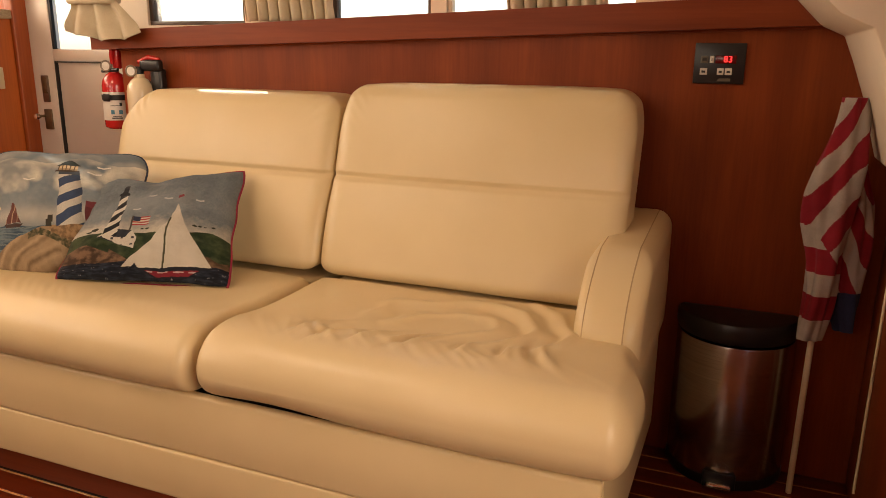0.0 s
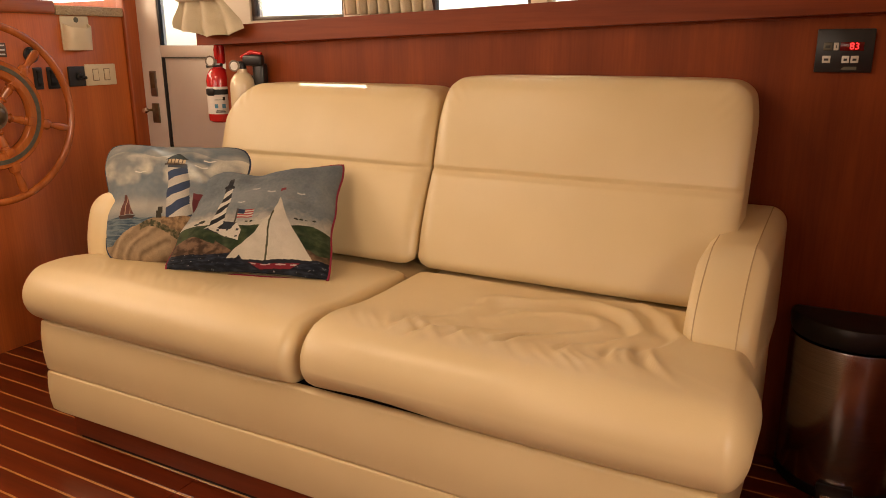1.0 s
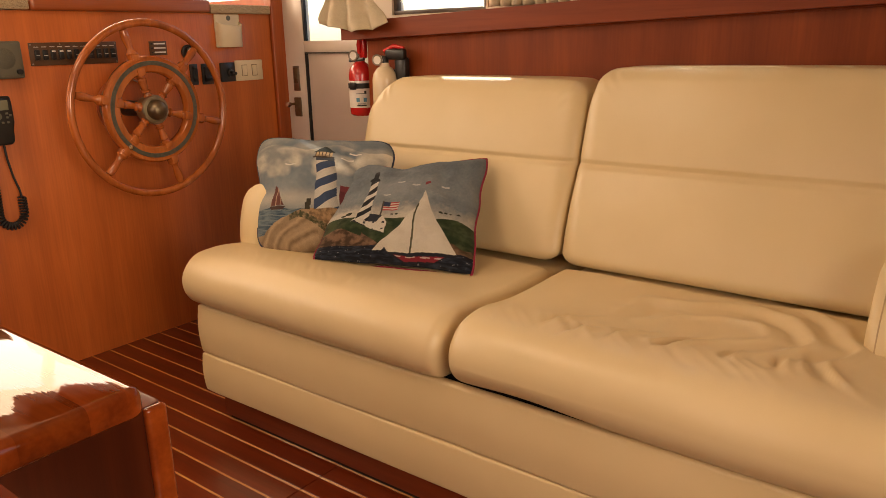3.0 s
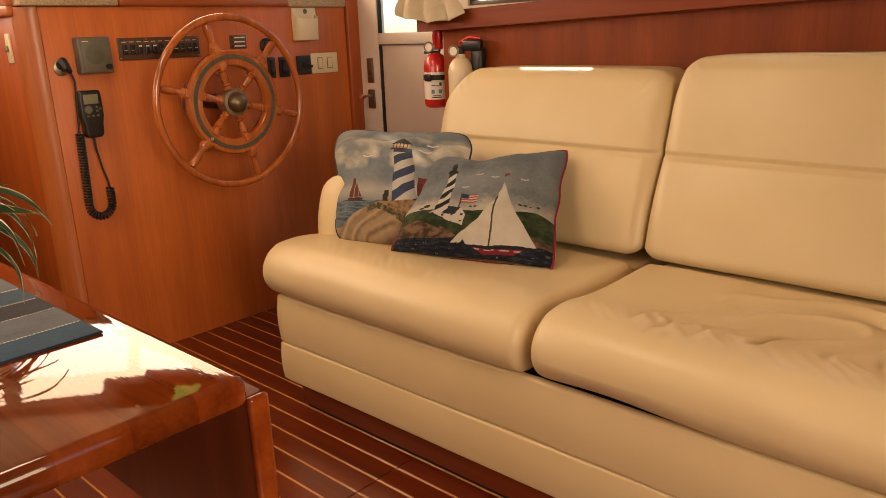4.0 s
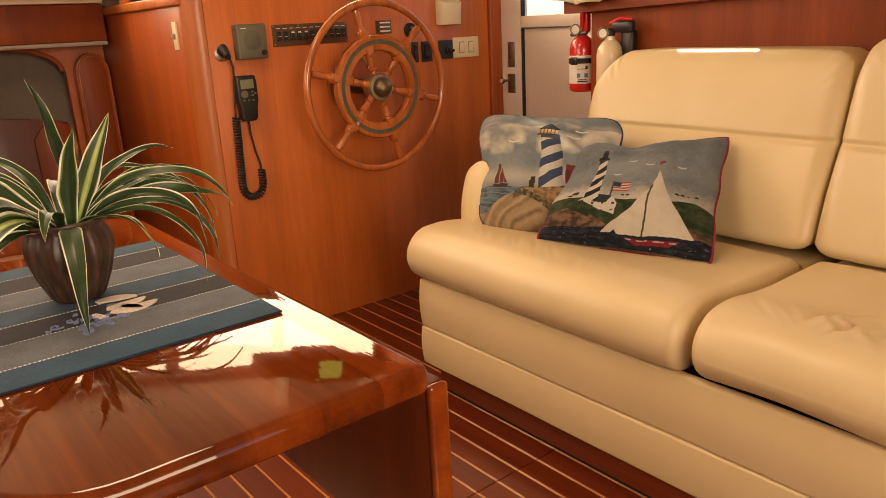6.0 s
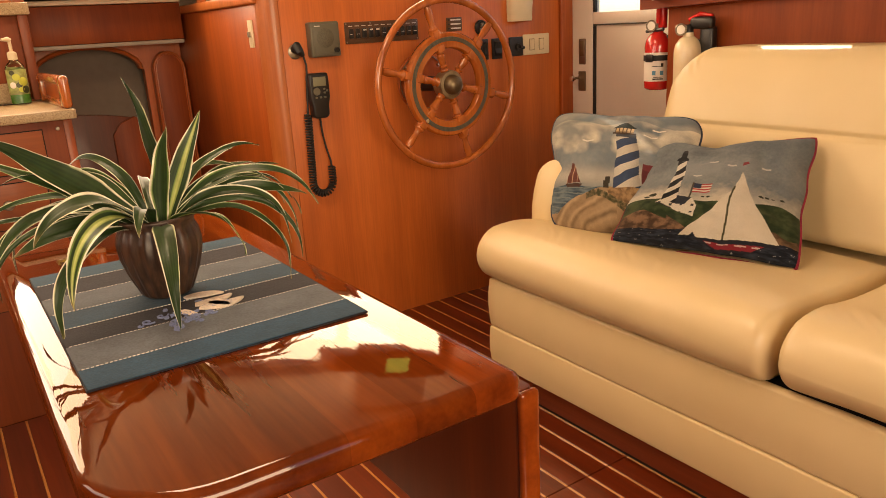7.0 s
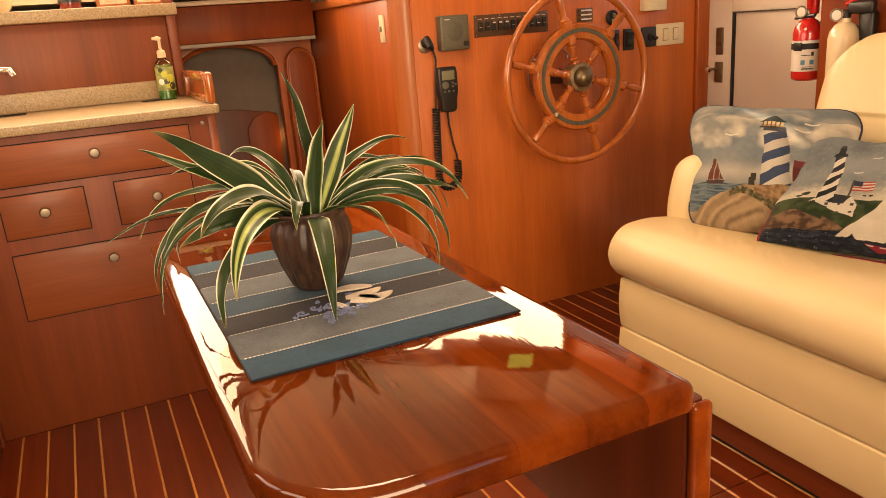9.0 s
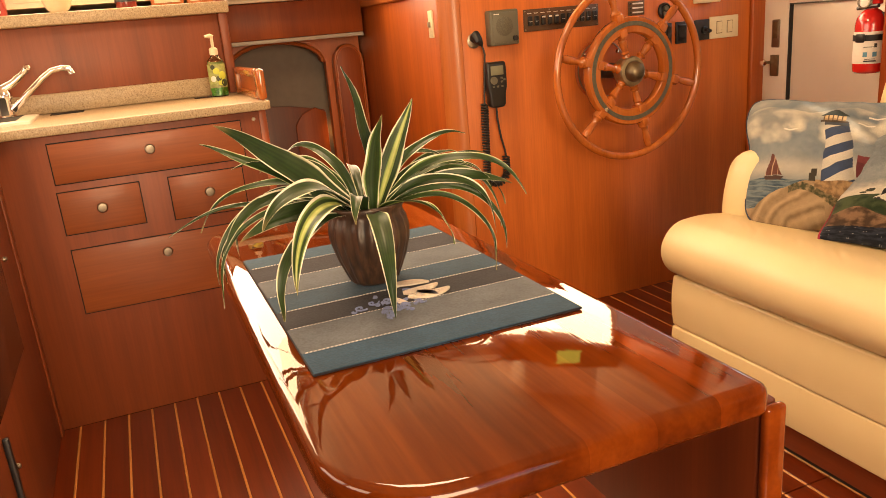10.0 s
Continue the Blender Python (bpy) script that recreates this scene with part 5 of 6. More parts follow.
# darker teak here holds the shade on the door panel
part("panel", prism([(1.593, -0.45), (1.696, -0.45)] + inner, "x", -3.7049, -3.702, 0.001), TEAK_RED, cd, "door panel with its shade in a darker teak")
part("rim", tube([(-3.702, 1.705, -0.44)] + [(-3.702, y, z) for y, z in arch_line(1.578, 1.711, 0.940, 1.022, 0.006)] + [(-3.702, 1.584, -0.44)], 0.0055, 8), TEAK_Y, cd, "rounded edge moulding")
# berth front: the cabin's dimness is in its dark teak
bed = thing("berth_front", (-3.83, 1.35, -0.62), "teak berth front inside the forward cabin, dimmed in its colour", "berth")
part("panel", prism([(1.14, -0.6195), (1.548, -0.6195), (1.548, 0.745), (1.40, 0.775), (1.14, 0.800)], "x", -3.859, -3.845, 0.004), SHADED_TEAK, bed)
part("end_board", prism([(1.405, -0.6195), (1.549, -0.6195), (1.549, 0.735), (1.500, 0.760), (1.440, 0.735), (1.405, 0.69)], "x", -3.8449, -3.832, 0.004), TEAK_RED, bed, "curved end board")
solid("trim_arch", tube([(-3.747, 1.343 + 0.200 * math.cos(math.pi * k / 16), 0.957 + 0.094 * math.sin(math.pi * k / 16)) for k in range(17)], 0.009, 8), TEAK_Y, "rounded teak moulding round the arch", "trim", "structure")
lampc = thing("courtesy_lamp", (-3.84, 1.47, 0.63), "small amber courtesy lamp inside the forward cabin", "lamp")
part("body", box(-3.842, -3.796, 1.590, 1.615, 0.60, 0.68, 0.004), SHADED_TEAK, lampc)
part("lens", lathe([(0.016, 0), (0.014, 0.006), (0, 0.009)], (-3.818, 1.590, 0.64), (0, -1, 0), 20), AMBER, lampc)

# ---- galley ----
gal = thing("galley_cabinet", (G - 0.25, 0.74, 0), "teak galley cabinet with four drawers", "cabinet")
part("body", box(-3.32, G, 0.376, 1.090, 0, 0.866, 0.003), GALLEY_DIM, gal)
part("end_panel", box(-3.32, -2.84, 1.0905, 1.118, -0.62, 0.866, 0.002), TEAK, gal)


def drawer(y0, y1, z0, z1, ky, kz):
    # black sheet behind the front gives the shaded gap line
    part("gap", box(G + 0.0005, G + 0.0012, y0 - 0.0028, y1 + 0.0028, z0 - 0.0028, z1 + 0.0028, 0), DARK, gal, "black sheet for the shade in the gap round the drawer")
    d = part("drawer_front", box(G + 0.0012, G + 0.0045, y0, y1, z0, z1, 0.0012), TEAK_DRAWER, gal)
    part("knob", lathe([(0.010, 0), (0.008, 0.003), (0.005, 0.010), (0.013, 0.016), (0.0145, 0.020), (0.012, 0.025), (0.0, 0.027)], (G + 0.0045, ky, kz), (1, 0, 0), 24), NICKEL, d, "round nickel knob")


drawer(0.509, 1.030, 0.730, 0.842, 0.768, 0.797)
drawer(0.507, 0.720, 0.585, 0.705, 0.614, 0.652)
drawer(0.802, 1.014, 0.579, 0.705, 0.910, 0.650)
drawer(0.509, 1.005, 0.347, 0.538, 0.762, 0.492)
part("button", lathe([(0.006, 0), (0.005, 0.003), (0, 0.003)], (G + 0.0005, 1.072, 0.842), (1, 0, 0), 12), NICKEL, gal)

ret = thing("oven_cabinet", (-2.4, 0.1, 0), "teak galley return with a dark oven door", "cabinet")
part("body", box(G + 0.002, -1.85, -0.35, 0.372, 0, 0.866, 0.003), GALLEY_DIM, ret)
part("corner_stile", box(G + 0.002, G + 0.045, 0.372, 0.378, 0, 0.866, 0.002), GALLEY_DIM, ret)
part("oven_door", box(-2.515, -2.02, 0.372, 0.380, 0.375, 0.72, 0.004), GLASS_DARK, ret, "dark glass oven door")
part("trim", box(-2.10, -2.085, 0.372, 0.384, 0.05, 0.340, 0.003), BLACK, ret)
for x, z in ((-2.60, 0.592), (-2.150, 0.245)):
    part("catch", lathe([(0.007, 0), (0.006, 0.008), (0, 0.010)], (x, 0.372, z), (0, 1, 0), 14), NICKEL, ret, "small metal catch")

wt = thing("worktop", (-3.0, 0.4, 0.8665), "speckled beige galley worktop", "worktop")
part("slab", prism([(-3.32, -0.35), (-1.84, -0.35), (-1.84, 0.382), (-2.75, 0.382), (-2.782, 0.396), (-2.796, 0.430), (-2.796, 1.104), (-3.32, 1.104)], "z", 0.8665, 0.8925), STONE, wt)
part("front_edge", prism([(-1.82, -0.35), (-1.82, 0.400), (-2.74, 0.400), (-2.765, 0.412), (-2.776, 0.440), (-2.776, 1.118), (-2.784, 1.126), (-3.32, 1.126), (-3.32, 1.1042),
                          (-2.7958, 1.1042), (-2.7958, 0.430), (-2.7818, 0.3958), (-2.75, 0.3822), (-1.8398, 0.3822), (-1.8398, -0.35)], "z", 0.8665, 0.893, 0.004, 2), STONE, wt, "rounded front edge")
solid("backsplash", box(-3.335, -3.306, -0.35, 1.075, 0.8935, 0.956, 0.004), STONE, "low speckled beige backsplash", "backsplash")
solid("wall_galley", box(-3.36, -3.322, -0.35, 1.080, 0.90, 1.168, 0.002), GALLEY_DIM, "teak panel behind the galley", "wall", "structure")
solid("trim_galley_post", box(-3.37, -3.30, 1.0805, 1.112, 0.895, 1.30, 0.006), GALLEY_DIM, "teak post at the end of the galley", "trim", "structure")
solid("window_shelf", box(-3.88, -3.275, -0.35, 1.118, 1.1685, 1.207, 0.005), STONE, "speckled beige window shelf", "shelf")

fid = thing("galley_fiddle", (-2.95, 1.10, 0.893), "varnished teak grab rail at the worktop's end", "rail")
part("end_post", box(-2.850, -2.795, 1.098, 1.124, 0.8935, 0.986, 0.012, 4), WHEEL_WOOD, fid)
part("end_post", box(-3.292, -3.240, 1.098, 1.124, 0.8935, 0.982, 0.006, 3), WHEEL_WOOD, fid)
part("lower_bar", box(-3.241, -2.849, 1.100, 1.122, 0.8935, 0.916, 0.004, 2), WHEEL_WOOD, fid)
part("grip_bar", box(-3.245, -2.845, 1.098, 1.124, 0.957, 0.985, 0.010, 4), WHEEL_WOOD, fid)
part("backing", box(-3.241, -2.849, 1.113, 1.119, 0.915, 0.958, 0), TEAK, fid)

sink = thing("sink", (-3.08, 0.30, 0.893), "white galley sink with a moulded rim", "sink")
part("rim", soft(-3.235, -2.93, 0.02, 0.470, 0.886, 0.904, 0.008, 12), plain("white_sink", (0.78, 0.70, 0.58), 0.25, vary=0.02), sink)
# flat black sheet in place of the shaded hollow of the basin
part("basin_shade", box(-3.20, -2.97, 0.06, 0.43, 0.9042, 0.9046, 0), DARK, sink)
# black plates laid on the worktop for the shade in its recesses
solid("drain_slot", box(-3.28, -3.20, 0.50, 0.60, 0.8932, 0.8945, 0.0005), DARK, "drain slot in the worktop, its shade a black plate", "drain")
solid("drain_slot", box(-3.26, -3.21, 0.95, 1.01, 0.8932, 0.8945, 0.0005), DARK, "oval slot in the worktop, its shade a black plate", "drain")

fau = thing("faucet", (-3.20, 0.40, 0.893), "chrome single-lever galley faucet", "faucet")
fb = Vector((-3.20, 0.385, 0.893))
part("column", lathe([(0.030, 0), (0.028, 0.012), (0.022, 0.016), (0.022, 0.060), (0.026, 0.066), (0.026, 0.082), (0.014, 0.098), (0.0, 0.100)], fb, (0, 0, 1), 24), CHROME, fau)
sp_ = [fb + Vector((0.01, 0.02, 0.032)), fb + Vector((0.02, 0.07, 0.075)), fb + Vector((0.02, 0.12, 0.118)), fb + Vector((0.02, 0.150, 0.138)), fb + Vector((0.02, 0.180, 0.143)), fb + Vector((0.02, 0.200, 0.140)), fb + Vector((0.02, 0.206, 0.122))]
part("spout", tube(sp_, [0.011, 0.010, 0.009, 0.009, 0.009, 0.010, 0.012], 14), CHROME, fau)
part("lever", tube([fb + Vector((0, 0.0, 0.095)), fb + Vector((0, 0.035, 0.112)), fb + Vector((0, 0.065, 0.135)), fb + Vector((0, 0.078, 0.148))], [0.014, 0.012, 0.009, 0.011], 12), CHROME, fau)
part("lever_ball", lathe([(0.0, -0.011), (0.009, -0.007), (0.012, 0.0), (0.009, 0.007), (0.0, 0.011)], fb + Vector((0, 0.083, 0.153)), (0, 0, 1), 16), CHROME, fau)

soapb = Vector((-3.215, 1.036, 0.8935))
so = thing("soap_bottle", soapb, "clear pump soap bottle with a green fruit label", "soap bottle")
part("bottle", lathe([(0.0, 0), (0.026, 0.0), (0.029, 0.006), (0.029, 0.105), (0.026, 0.120), (0.013, 0.134), (0.012, 0.140), (0.0, 0.140)], soapb, (0, 0, 1), 28), SOAP_CLEAR, so)
part("soap", lathe([(0.0, 0.003), (0.026, 0.003), (0.026, 0.035), (0.0, 0.035)], soapb, (0, 0, 1), 24), plain("green_soap", (0.08, 0.30, 0.05), 0.2), so)
lab = part("label", lathe([(0.0294, 0.030), (0.0296, 0.030), (0.0296, 0.108), (0.0294, 0.108)], soapb, (0, 0, 1), 40, caps=False), plain("olive_label", (0.30, 0.34, 0.12), 0.4, vary=0.5, scale=45), so)
LIME = plain("lime_print", (0.50, 0.55, 0.08), 0.4)
OLIVE = plain("olive_print", (0.035, 0.045, 0.02), 0.4)
for a, z, r_, mt in ((-10, 0.085, 0.011, LIME), (25, 0.070, 0.014, LIME), (-35, 0.060, 0.010, LABEL), (10, 0.046, 0.009, LIME), (35, 0.045, 0.012, OLIVE), (-30, 0.098, 0.008, OLIVE), (0, 0.060, 0.009, OLIVE)):
    d = Vector((math.cos(radians(a)), math.sin(radians(a)), 0))
    part("print", lathe([(r_, 0), (r_ * 0.9, 0.0008), (0, 0.0009)], soapb + d * 0.0295 + Vector((0, 0, z)), d, 14), mt, lab)
part("pump_collar", lathe([(0.014, 0.138), (0.014, 0.158), (0.010, 0.162), (0.005, 0.164), (0.005, 0.196), (0.0, 0.196)], soapb, (0, 0, 1), 20), IVORY, so)
part("pump_head", tube([soapb + Vector((0, 0.004, 0.196)), soapb + Vector((0, -0.004, 0.201)), soapb + Vector((0.008, -0.022, 0.200))], [0.007, 0.008, 0.004], 10), IVORY, so)

# things on the window shelf
Z = 1.2075
vase = thing("shelf_vase", (-3.36, 0.585, Z), "round cream vase on the window shelf", "vase")
part("body", lathe([(0.0, 0), (0.022, 0.0), (0.036, 0.014), (0.046, 0.040), (0.044, 0.062), (0.030, 0.085), (0.024, 0.092), (0.027, 0.100), (0.0, 0.098)], (-3.36, 0.585, Z), (0, 0, 1), 28), CREAM_ENAMEL, vase)
jar = thing("candle_jar", (-3.36, 0.795, Z), "dark red glass candle jar with a black lid", "jar")
part("jar", lathe([(0.0, 0), (0.032, 0.0), (0.034, 0.004), (0.034, 0.020), (0.0, 0.020)], (-3.36, 0.795, Z), (0, 0, 1), 28), plain("dark_red_glass", (0.20, 0.02, 0.015), 0.15, coat=0.5), jar)
part("lid", lathe([(0.036, 0.020), (0.037, 0.034), (0.033, 0.042), (0.0, 0.044)], (-3.36, 0.795, Z), (0, 0, 1), 28), BLACK, jar)
for y0, y1, h in ((0.875, 0.985, 0.11), (0.995, 1.105, 0.09)):
    pf = thing("picture_frame", (-3.40, (y0 + y1) / 2, Z), "light teak photo frame standing on the shelf", "picture frame", "frames on the window shelf")
    part("frame", box(-3.41, -3.392, y0, y1, Z, Z + h, 0.004), TEAK_LIGHT, pf)
    part("picture", box(-3.392, -3.390, y0 + 0.012, y1 - 0.012, Z + 0.012, Z + h - 0.012, 0), plain("faded_print", (0.62, 0.45, 0.30), 0.4, vary=0.3, scale=40), pf)
bk = thing("red_tin", (-3.34, 0.40, Z), "red tin with a pale chain pattern", "tin")
part("body", box(-3.37, -3.31, 0.36, 0.435, Z, Z + 0.13, 0.006), plain("red_tin_paint", (0.38, 0.04, 0.03), 0.35), bk)
for k in range(5):
    part("chain_link", tube(circle_pts((-3.309, 0.412, Z + 0.014 + k * 0.021), 0.008, (1, 0, 0), 16), 0.002, 6, True), LABEL, bk)


# ---- table ----
def round_rect(x0, x1, y0, y1, radii, n=8):
    """radii: at (x1,y0), (x1,y1), (x0,y1), (x0,y0)."""
    pts = []
    for (cx_, cy_, a0), r_ in zip(((x1, y0, -90), (x1, y1, 0), (x0, y1, 90), (x0, y0, 180)), radii):
        sx, sy = (1 if cx_ == x1 else -1), (1 if cy_ == y1 else -1)
        for i in range(n + 1):
            a = radians(a0 + 90 * i / n)
            pts.append((cx_ - sx * r_ + r_ * math.cos(a), cy_ - sy * r_ + r_ * math.sin(a)))
    return pts


table = thing("folding_table", (-1.45, 1.02, 0), "high-gloss varnished teak table with a dropped leaf", "table")
part("tabletop", prism(round_rect(-1.93, -0.944, 0.814, 1.2175, (0.105, 0.014, 0.09, 0.09)), "z", 0.696, 0.730, 0.011, 4), VARNISH, table)
# the leaf's shade is in its darker teak; only its end keeps the varnish
part("drop_leaf", prism(round_rect(-1.92, -0.962, 1.2195, 1.2435, (0.006, 0.008, 0.008, 0.006), 3), "z", 0.440, 0.698, 0.006, 3), SHADED_TEAK, table, "hinged leaf hanging down")
part("leaf_end", box(-0.9625, -0.952, 1.2190, 1.2440, 0.440, 0.6985, 0.004, 3), VARNISH, table, "leaf's end face in the tabletop's glossy varnish")
for x in (-1.08, -1.75):
    part("hinge", box(x - 0.03, x + 0.03, 1.180, 1.2190, 0.6905, 0.6955, 0.001), NICKEL, table)
part("column", lathe([(0.040, 0.02), (0.034, 0.05), (0.034, 0.66), (0.075, 0.680), (0.075, 0.6955)], (-1.48, 0.93, 0), (0, 0, 1), 28), NICKEL, table)
part("foot", lathe([(0.13, 0.0005), (0.13, 0.008), (0.05, 0.022), (0.0, 0.022)], (-1.48, 0.93, 0), (0, 0, 1), 40), NICKEL, table)

mat_ = thing("table_mat", (-1.42, 1.013, 0.7305), "striped blue and grey woven mat with a crab motif", "table mat")
MX0, MX1, MY0, MY1 = -1.662, -1.192, 0.853, 1.174
bands = [(0.056, MAT_BLUE), (0.078, MAT_GREY), (0.064, MAT_DARK), (0.066, MAT_TEAL), (0.074, MAT_GREY), (0.074, MAT_DARK), (0.058, MAT_TEAL)]
x = MX1
stitch = bmesh.new()
for wd, mt in bands:
    x0 = x - wd
    part("stripe", box(x0, x, MY0, MY1, 0.7305, 0.7340 + 0.0004 * (mt is MAT_GREY), 0.0006, 1), mt, mat_)
    for off in (0.004,):
        if x < MX1 - 0.01:
            for i in range(66):
                y = MY0 + 0.004 + i * 0.00478
                box(x - 0.0005, x + 0.0005, y, y + 0.0029, 0.7338, 0.7347, 0, bm=stitch)
    x = x0
tagged(part("stitching", stitch, THREAD, mat_, "rows of white stitches", smooth=False), kind="stuff")
part("hem", tube([(MX1, MY0, 0.7322), (MX1, MY1, 0.7322), (MX0, MY1, 0.7322), (MX0, MY0, 0.7322)], 0.0016, 6, True), MAT_DARK, mat_)


def claw(p, size, turn, curl):
    """A flat crab claw: a tapering curved lobe."""
    L, R = [], []
    for i in range(13):
        k = i / 12
        a = turn + curl * k
        w = size * 0.20 * math.sin(math.pi * min(1, k * 0.85 + 0.12)) ** 0.8
        q = Vector((p[0] + size * (math.cos(turn + curl * k * 0.5)) * k, p[1] + size * math.sin(turn + curl * k * 0.5) * k))
        nrm_ = Vector((-math.sin(a), math.cos(a)))
        L.append(tuple(q + nrm_ * w))
        R.append(tuple(q - nrm_ * w))
    return prism(L + R[::-1], "z", 0.7342, 0.7362)


cc = (-1.338, 1.008)
for p, sz, tn, cu in (((-1.350, 1.058), 0.042, 1.3, 0.9), ((-1.335, 1.060), 0.046, 1.0, 1.2), ((-1.385, 1.055), 0.040, 1.7, -0.8), ((-1.345, 1.075), 0.026, 0.9, -0.6), ((-1.34, 1.040), 0.022, 0.0, 0.8)):
    part("crab_claw", claw((p[0] - 0.012, p[1] - 0.045), sz * 1.25, tn, cu), CRAB_WHITE, mat_)
curl_bm = bmesh.new()
rr = random.Random(4)
for i in range(34):
    px, py = cc[0] + rr.gauss(0, 0.020) + 0.01, cc[1] - 0.015 + rr.gauss(0, 0.022)
    r_ = rr.uniform(0.004, 0.010)
    pts = [(px + r_ * k / 8 * math.cos(k * 0.9 + i), py + r_ * k / 8 * math.sin(k * 0.9 + i), 0.7352) for k in range(9)]
    tube(pts, 0.0012, 5, bm=curl_bm)
part("crab_embroidery", curl_bm, CRAB_BLUE, mat_, "blue embroidered crab body")

# ---- plant ----
PC = Vector((-1.440, 1.000, 0.7362))
plant = thing("potted_plant", PC, "variegated spider plant in a dark ribbed clay pot", "plant")


def ribbed_pot():
    prof = [(0.0, 0), (0.030, 0.0), (0.034, 0.004), (0.040, 0.018), (0.047, 0.036), (0.053, 0.058), (0.0545, 0.072), (0.052, 0.086), (0.048, 0.094), (0.0475, 0.100), (0.0525, 0.107), (0.050, 0.110), (0.046, 0.102), (0.045, 0.090), (0.0, 0.090)]
    bm = lathe(prof, PC, (0, 0, 1), 152)
    for v in bm.verts:
        d = v.co - PC
        if 0.004 < d.z < 0.096 and d.xy.length > 0.03:
            a = math.atan2(d.y, d.x)
            k = 1 + 0.022 * math.sin(a * 19) + 0.014 * noise.noise((a * 3, d.z * 30, 1))
            v.co.x, v.co.y = PC.x + d.x * k, PC.y + d.y * k
    return bm


part("pot", ribbed_pot(), POT, plant, smooth="all")
part("soil", lathe([(0.0445, 0.0905), (0.030, 0.094), (0, 0.096)], PC, (0, 0, 1), 24), SOIL, plant)


def leaf(az, elev, length, droop, width0, seed, start_r=0.012, bend=0.0, power=1.5, roll=None):
    r_ = random.Random(seed)
    width = width0 * (0.92 if width0 > 0.018 else 0.85)
    n, m = 34, 25
    twist = r_.uniform(-35, 35) if seed not in (1, 2, 4) else 0.0
    # the blades lie over sideways, one way or the other
    roll0 = -math.cos(radians(az)) * r_.uniform(15, 60) if roll is None else roll
    d0 = Vector((math.sin(radians(az)), math.cos(radians(az)), 0))
    p = PC + d0 * start_r + Vector((0, 0, 0.093))
    rows, cols = [], []
    a = az
    for i in range(n + 1):
        k = i / n
        e = radians(max(-88, elev - droop * k ** power))
        a = az + bend * k
        d = Vector((math.sin(radians(a)) * math.cos(e), math.cos(radians(a)) * math.cos(e), math.sin(e)))
        s = Vector((math.cos(radians(a)), -math.sin(radians(a)), 0))
        u = s.cross(d).normalized()
        if u.z < 0:
            u = -u
        tw = radians(roll0 + twist * k * (1.0 if roll is None else 0.25))
        s, u = s * math.cos(tw) + u * math.sin(tw), u * math.cos(tw) - s * math.sin(tw)
        w = width * (0.40 + 0.60 * min(1, k / 0.35)) * (max(0.0, 1 - max(0.0, (k - 0.35) / 0.65) ** 1.7)) ** 0.95 + 0.0004
        wav = 0.0020 * math.sin(k * 15 + seed)
        for j in range(m):
            t = j / (m - 1) * 2 - 1
            rows.append(p + s * (t * w / 2) + u * (abs(t) ** 1.3 * w * 0.18 + wav * t * t))
            e_ = abs(t)
            # cream margins of uneven width, faint ribs, on some a pale band along the middle
            edge_w = (0.86, 0.91, 0.88, 0.80)[seed % 4] + 0.04 * math.sin(k * 5 + seed * 1.7 + (2.0 if t > 0 else 0.0))
            g = mixc((0.014, 0.034, 0.010), (0.030, 0.062, 0.016), 0.5 + 0.5 * math.sin(t * 21 + seed) * 0.6 + 0.3 * math.sin(k * 4 + seed))
            if e_ > edge_w:
                c = mixc((0.30, 0.36, 0.13), (0.80, 0.78, 0.62), (e_ - edge_w) / 0.05)
            elif e_ > edge_w - 0.13 and seed % 3 == 0:
                c = (0.12, 0.20, 0.045)
            elif e_ < 0.30 and seed in (4, 15, 18):
                c = mixc((0.50, 0.55, 0.20), (0.16, 0.25, 0.05), e_ / 0.30 + 0.35 * math.sin(t * 40))
            else:
                c = g
            tip = max(0.0, (k - 0.90) / 0.10) * (seed % 2)
            cols.append((*mixc(c, (0.34, 0.25, 0.10), 0.6 * tip), 1.0))
        p = p + d * (length / n)
        if p.z < 0.7385:
            p.z = 0.7385 if MY0 - 0.03 < p.y < 1.21 else p.z
    fs = [(i * m + j, i * m + j + 1, (i + 1) * m + j + 1, (i + 1) * m + j) for i in range(n) for j in range(m - 1)]
    me = bpy.data.meshes.new("leaf")
    me.from_pydata([tuple(q - PC) for q in rows], [], fs)
    ca = me.color_attributes.new("Weave", "FLOAT_COLOR", "POINT")
    ca.data.foreach_set("color", np.array(cols, dtype=np.float32).ravel())
    me.materials.append(LEAF)
    me.polygons.foreach_set("use_smooth", [True] * len(me.polygons))
    ob = new("leaf", me)
    ob.parent = plant
    return ob


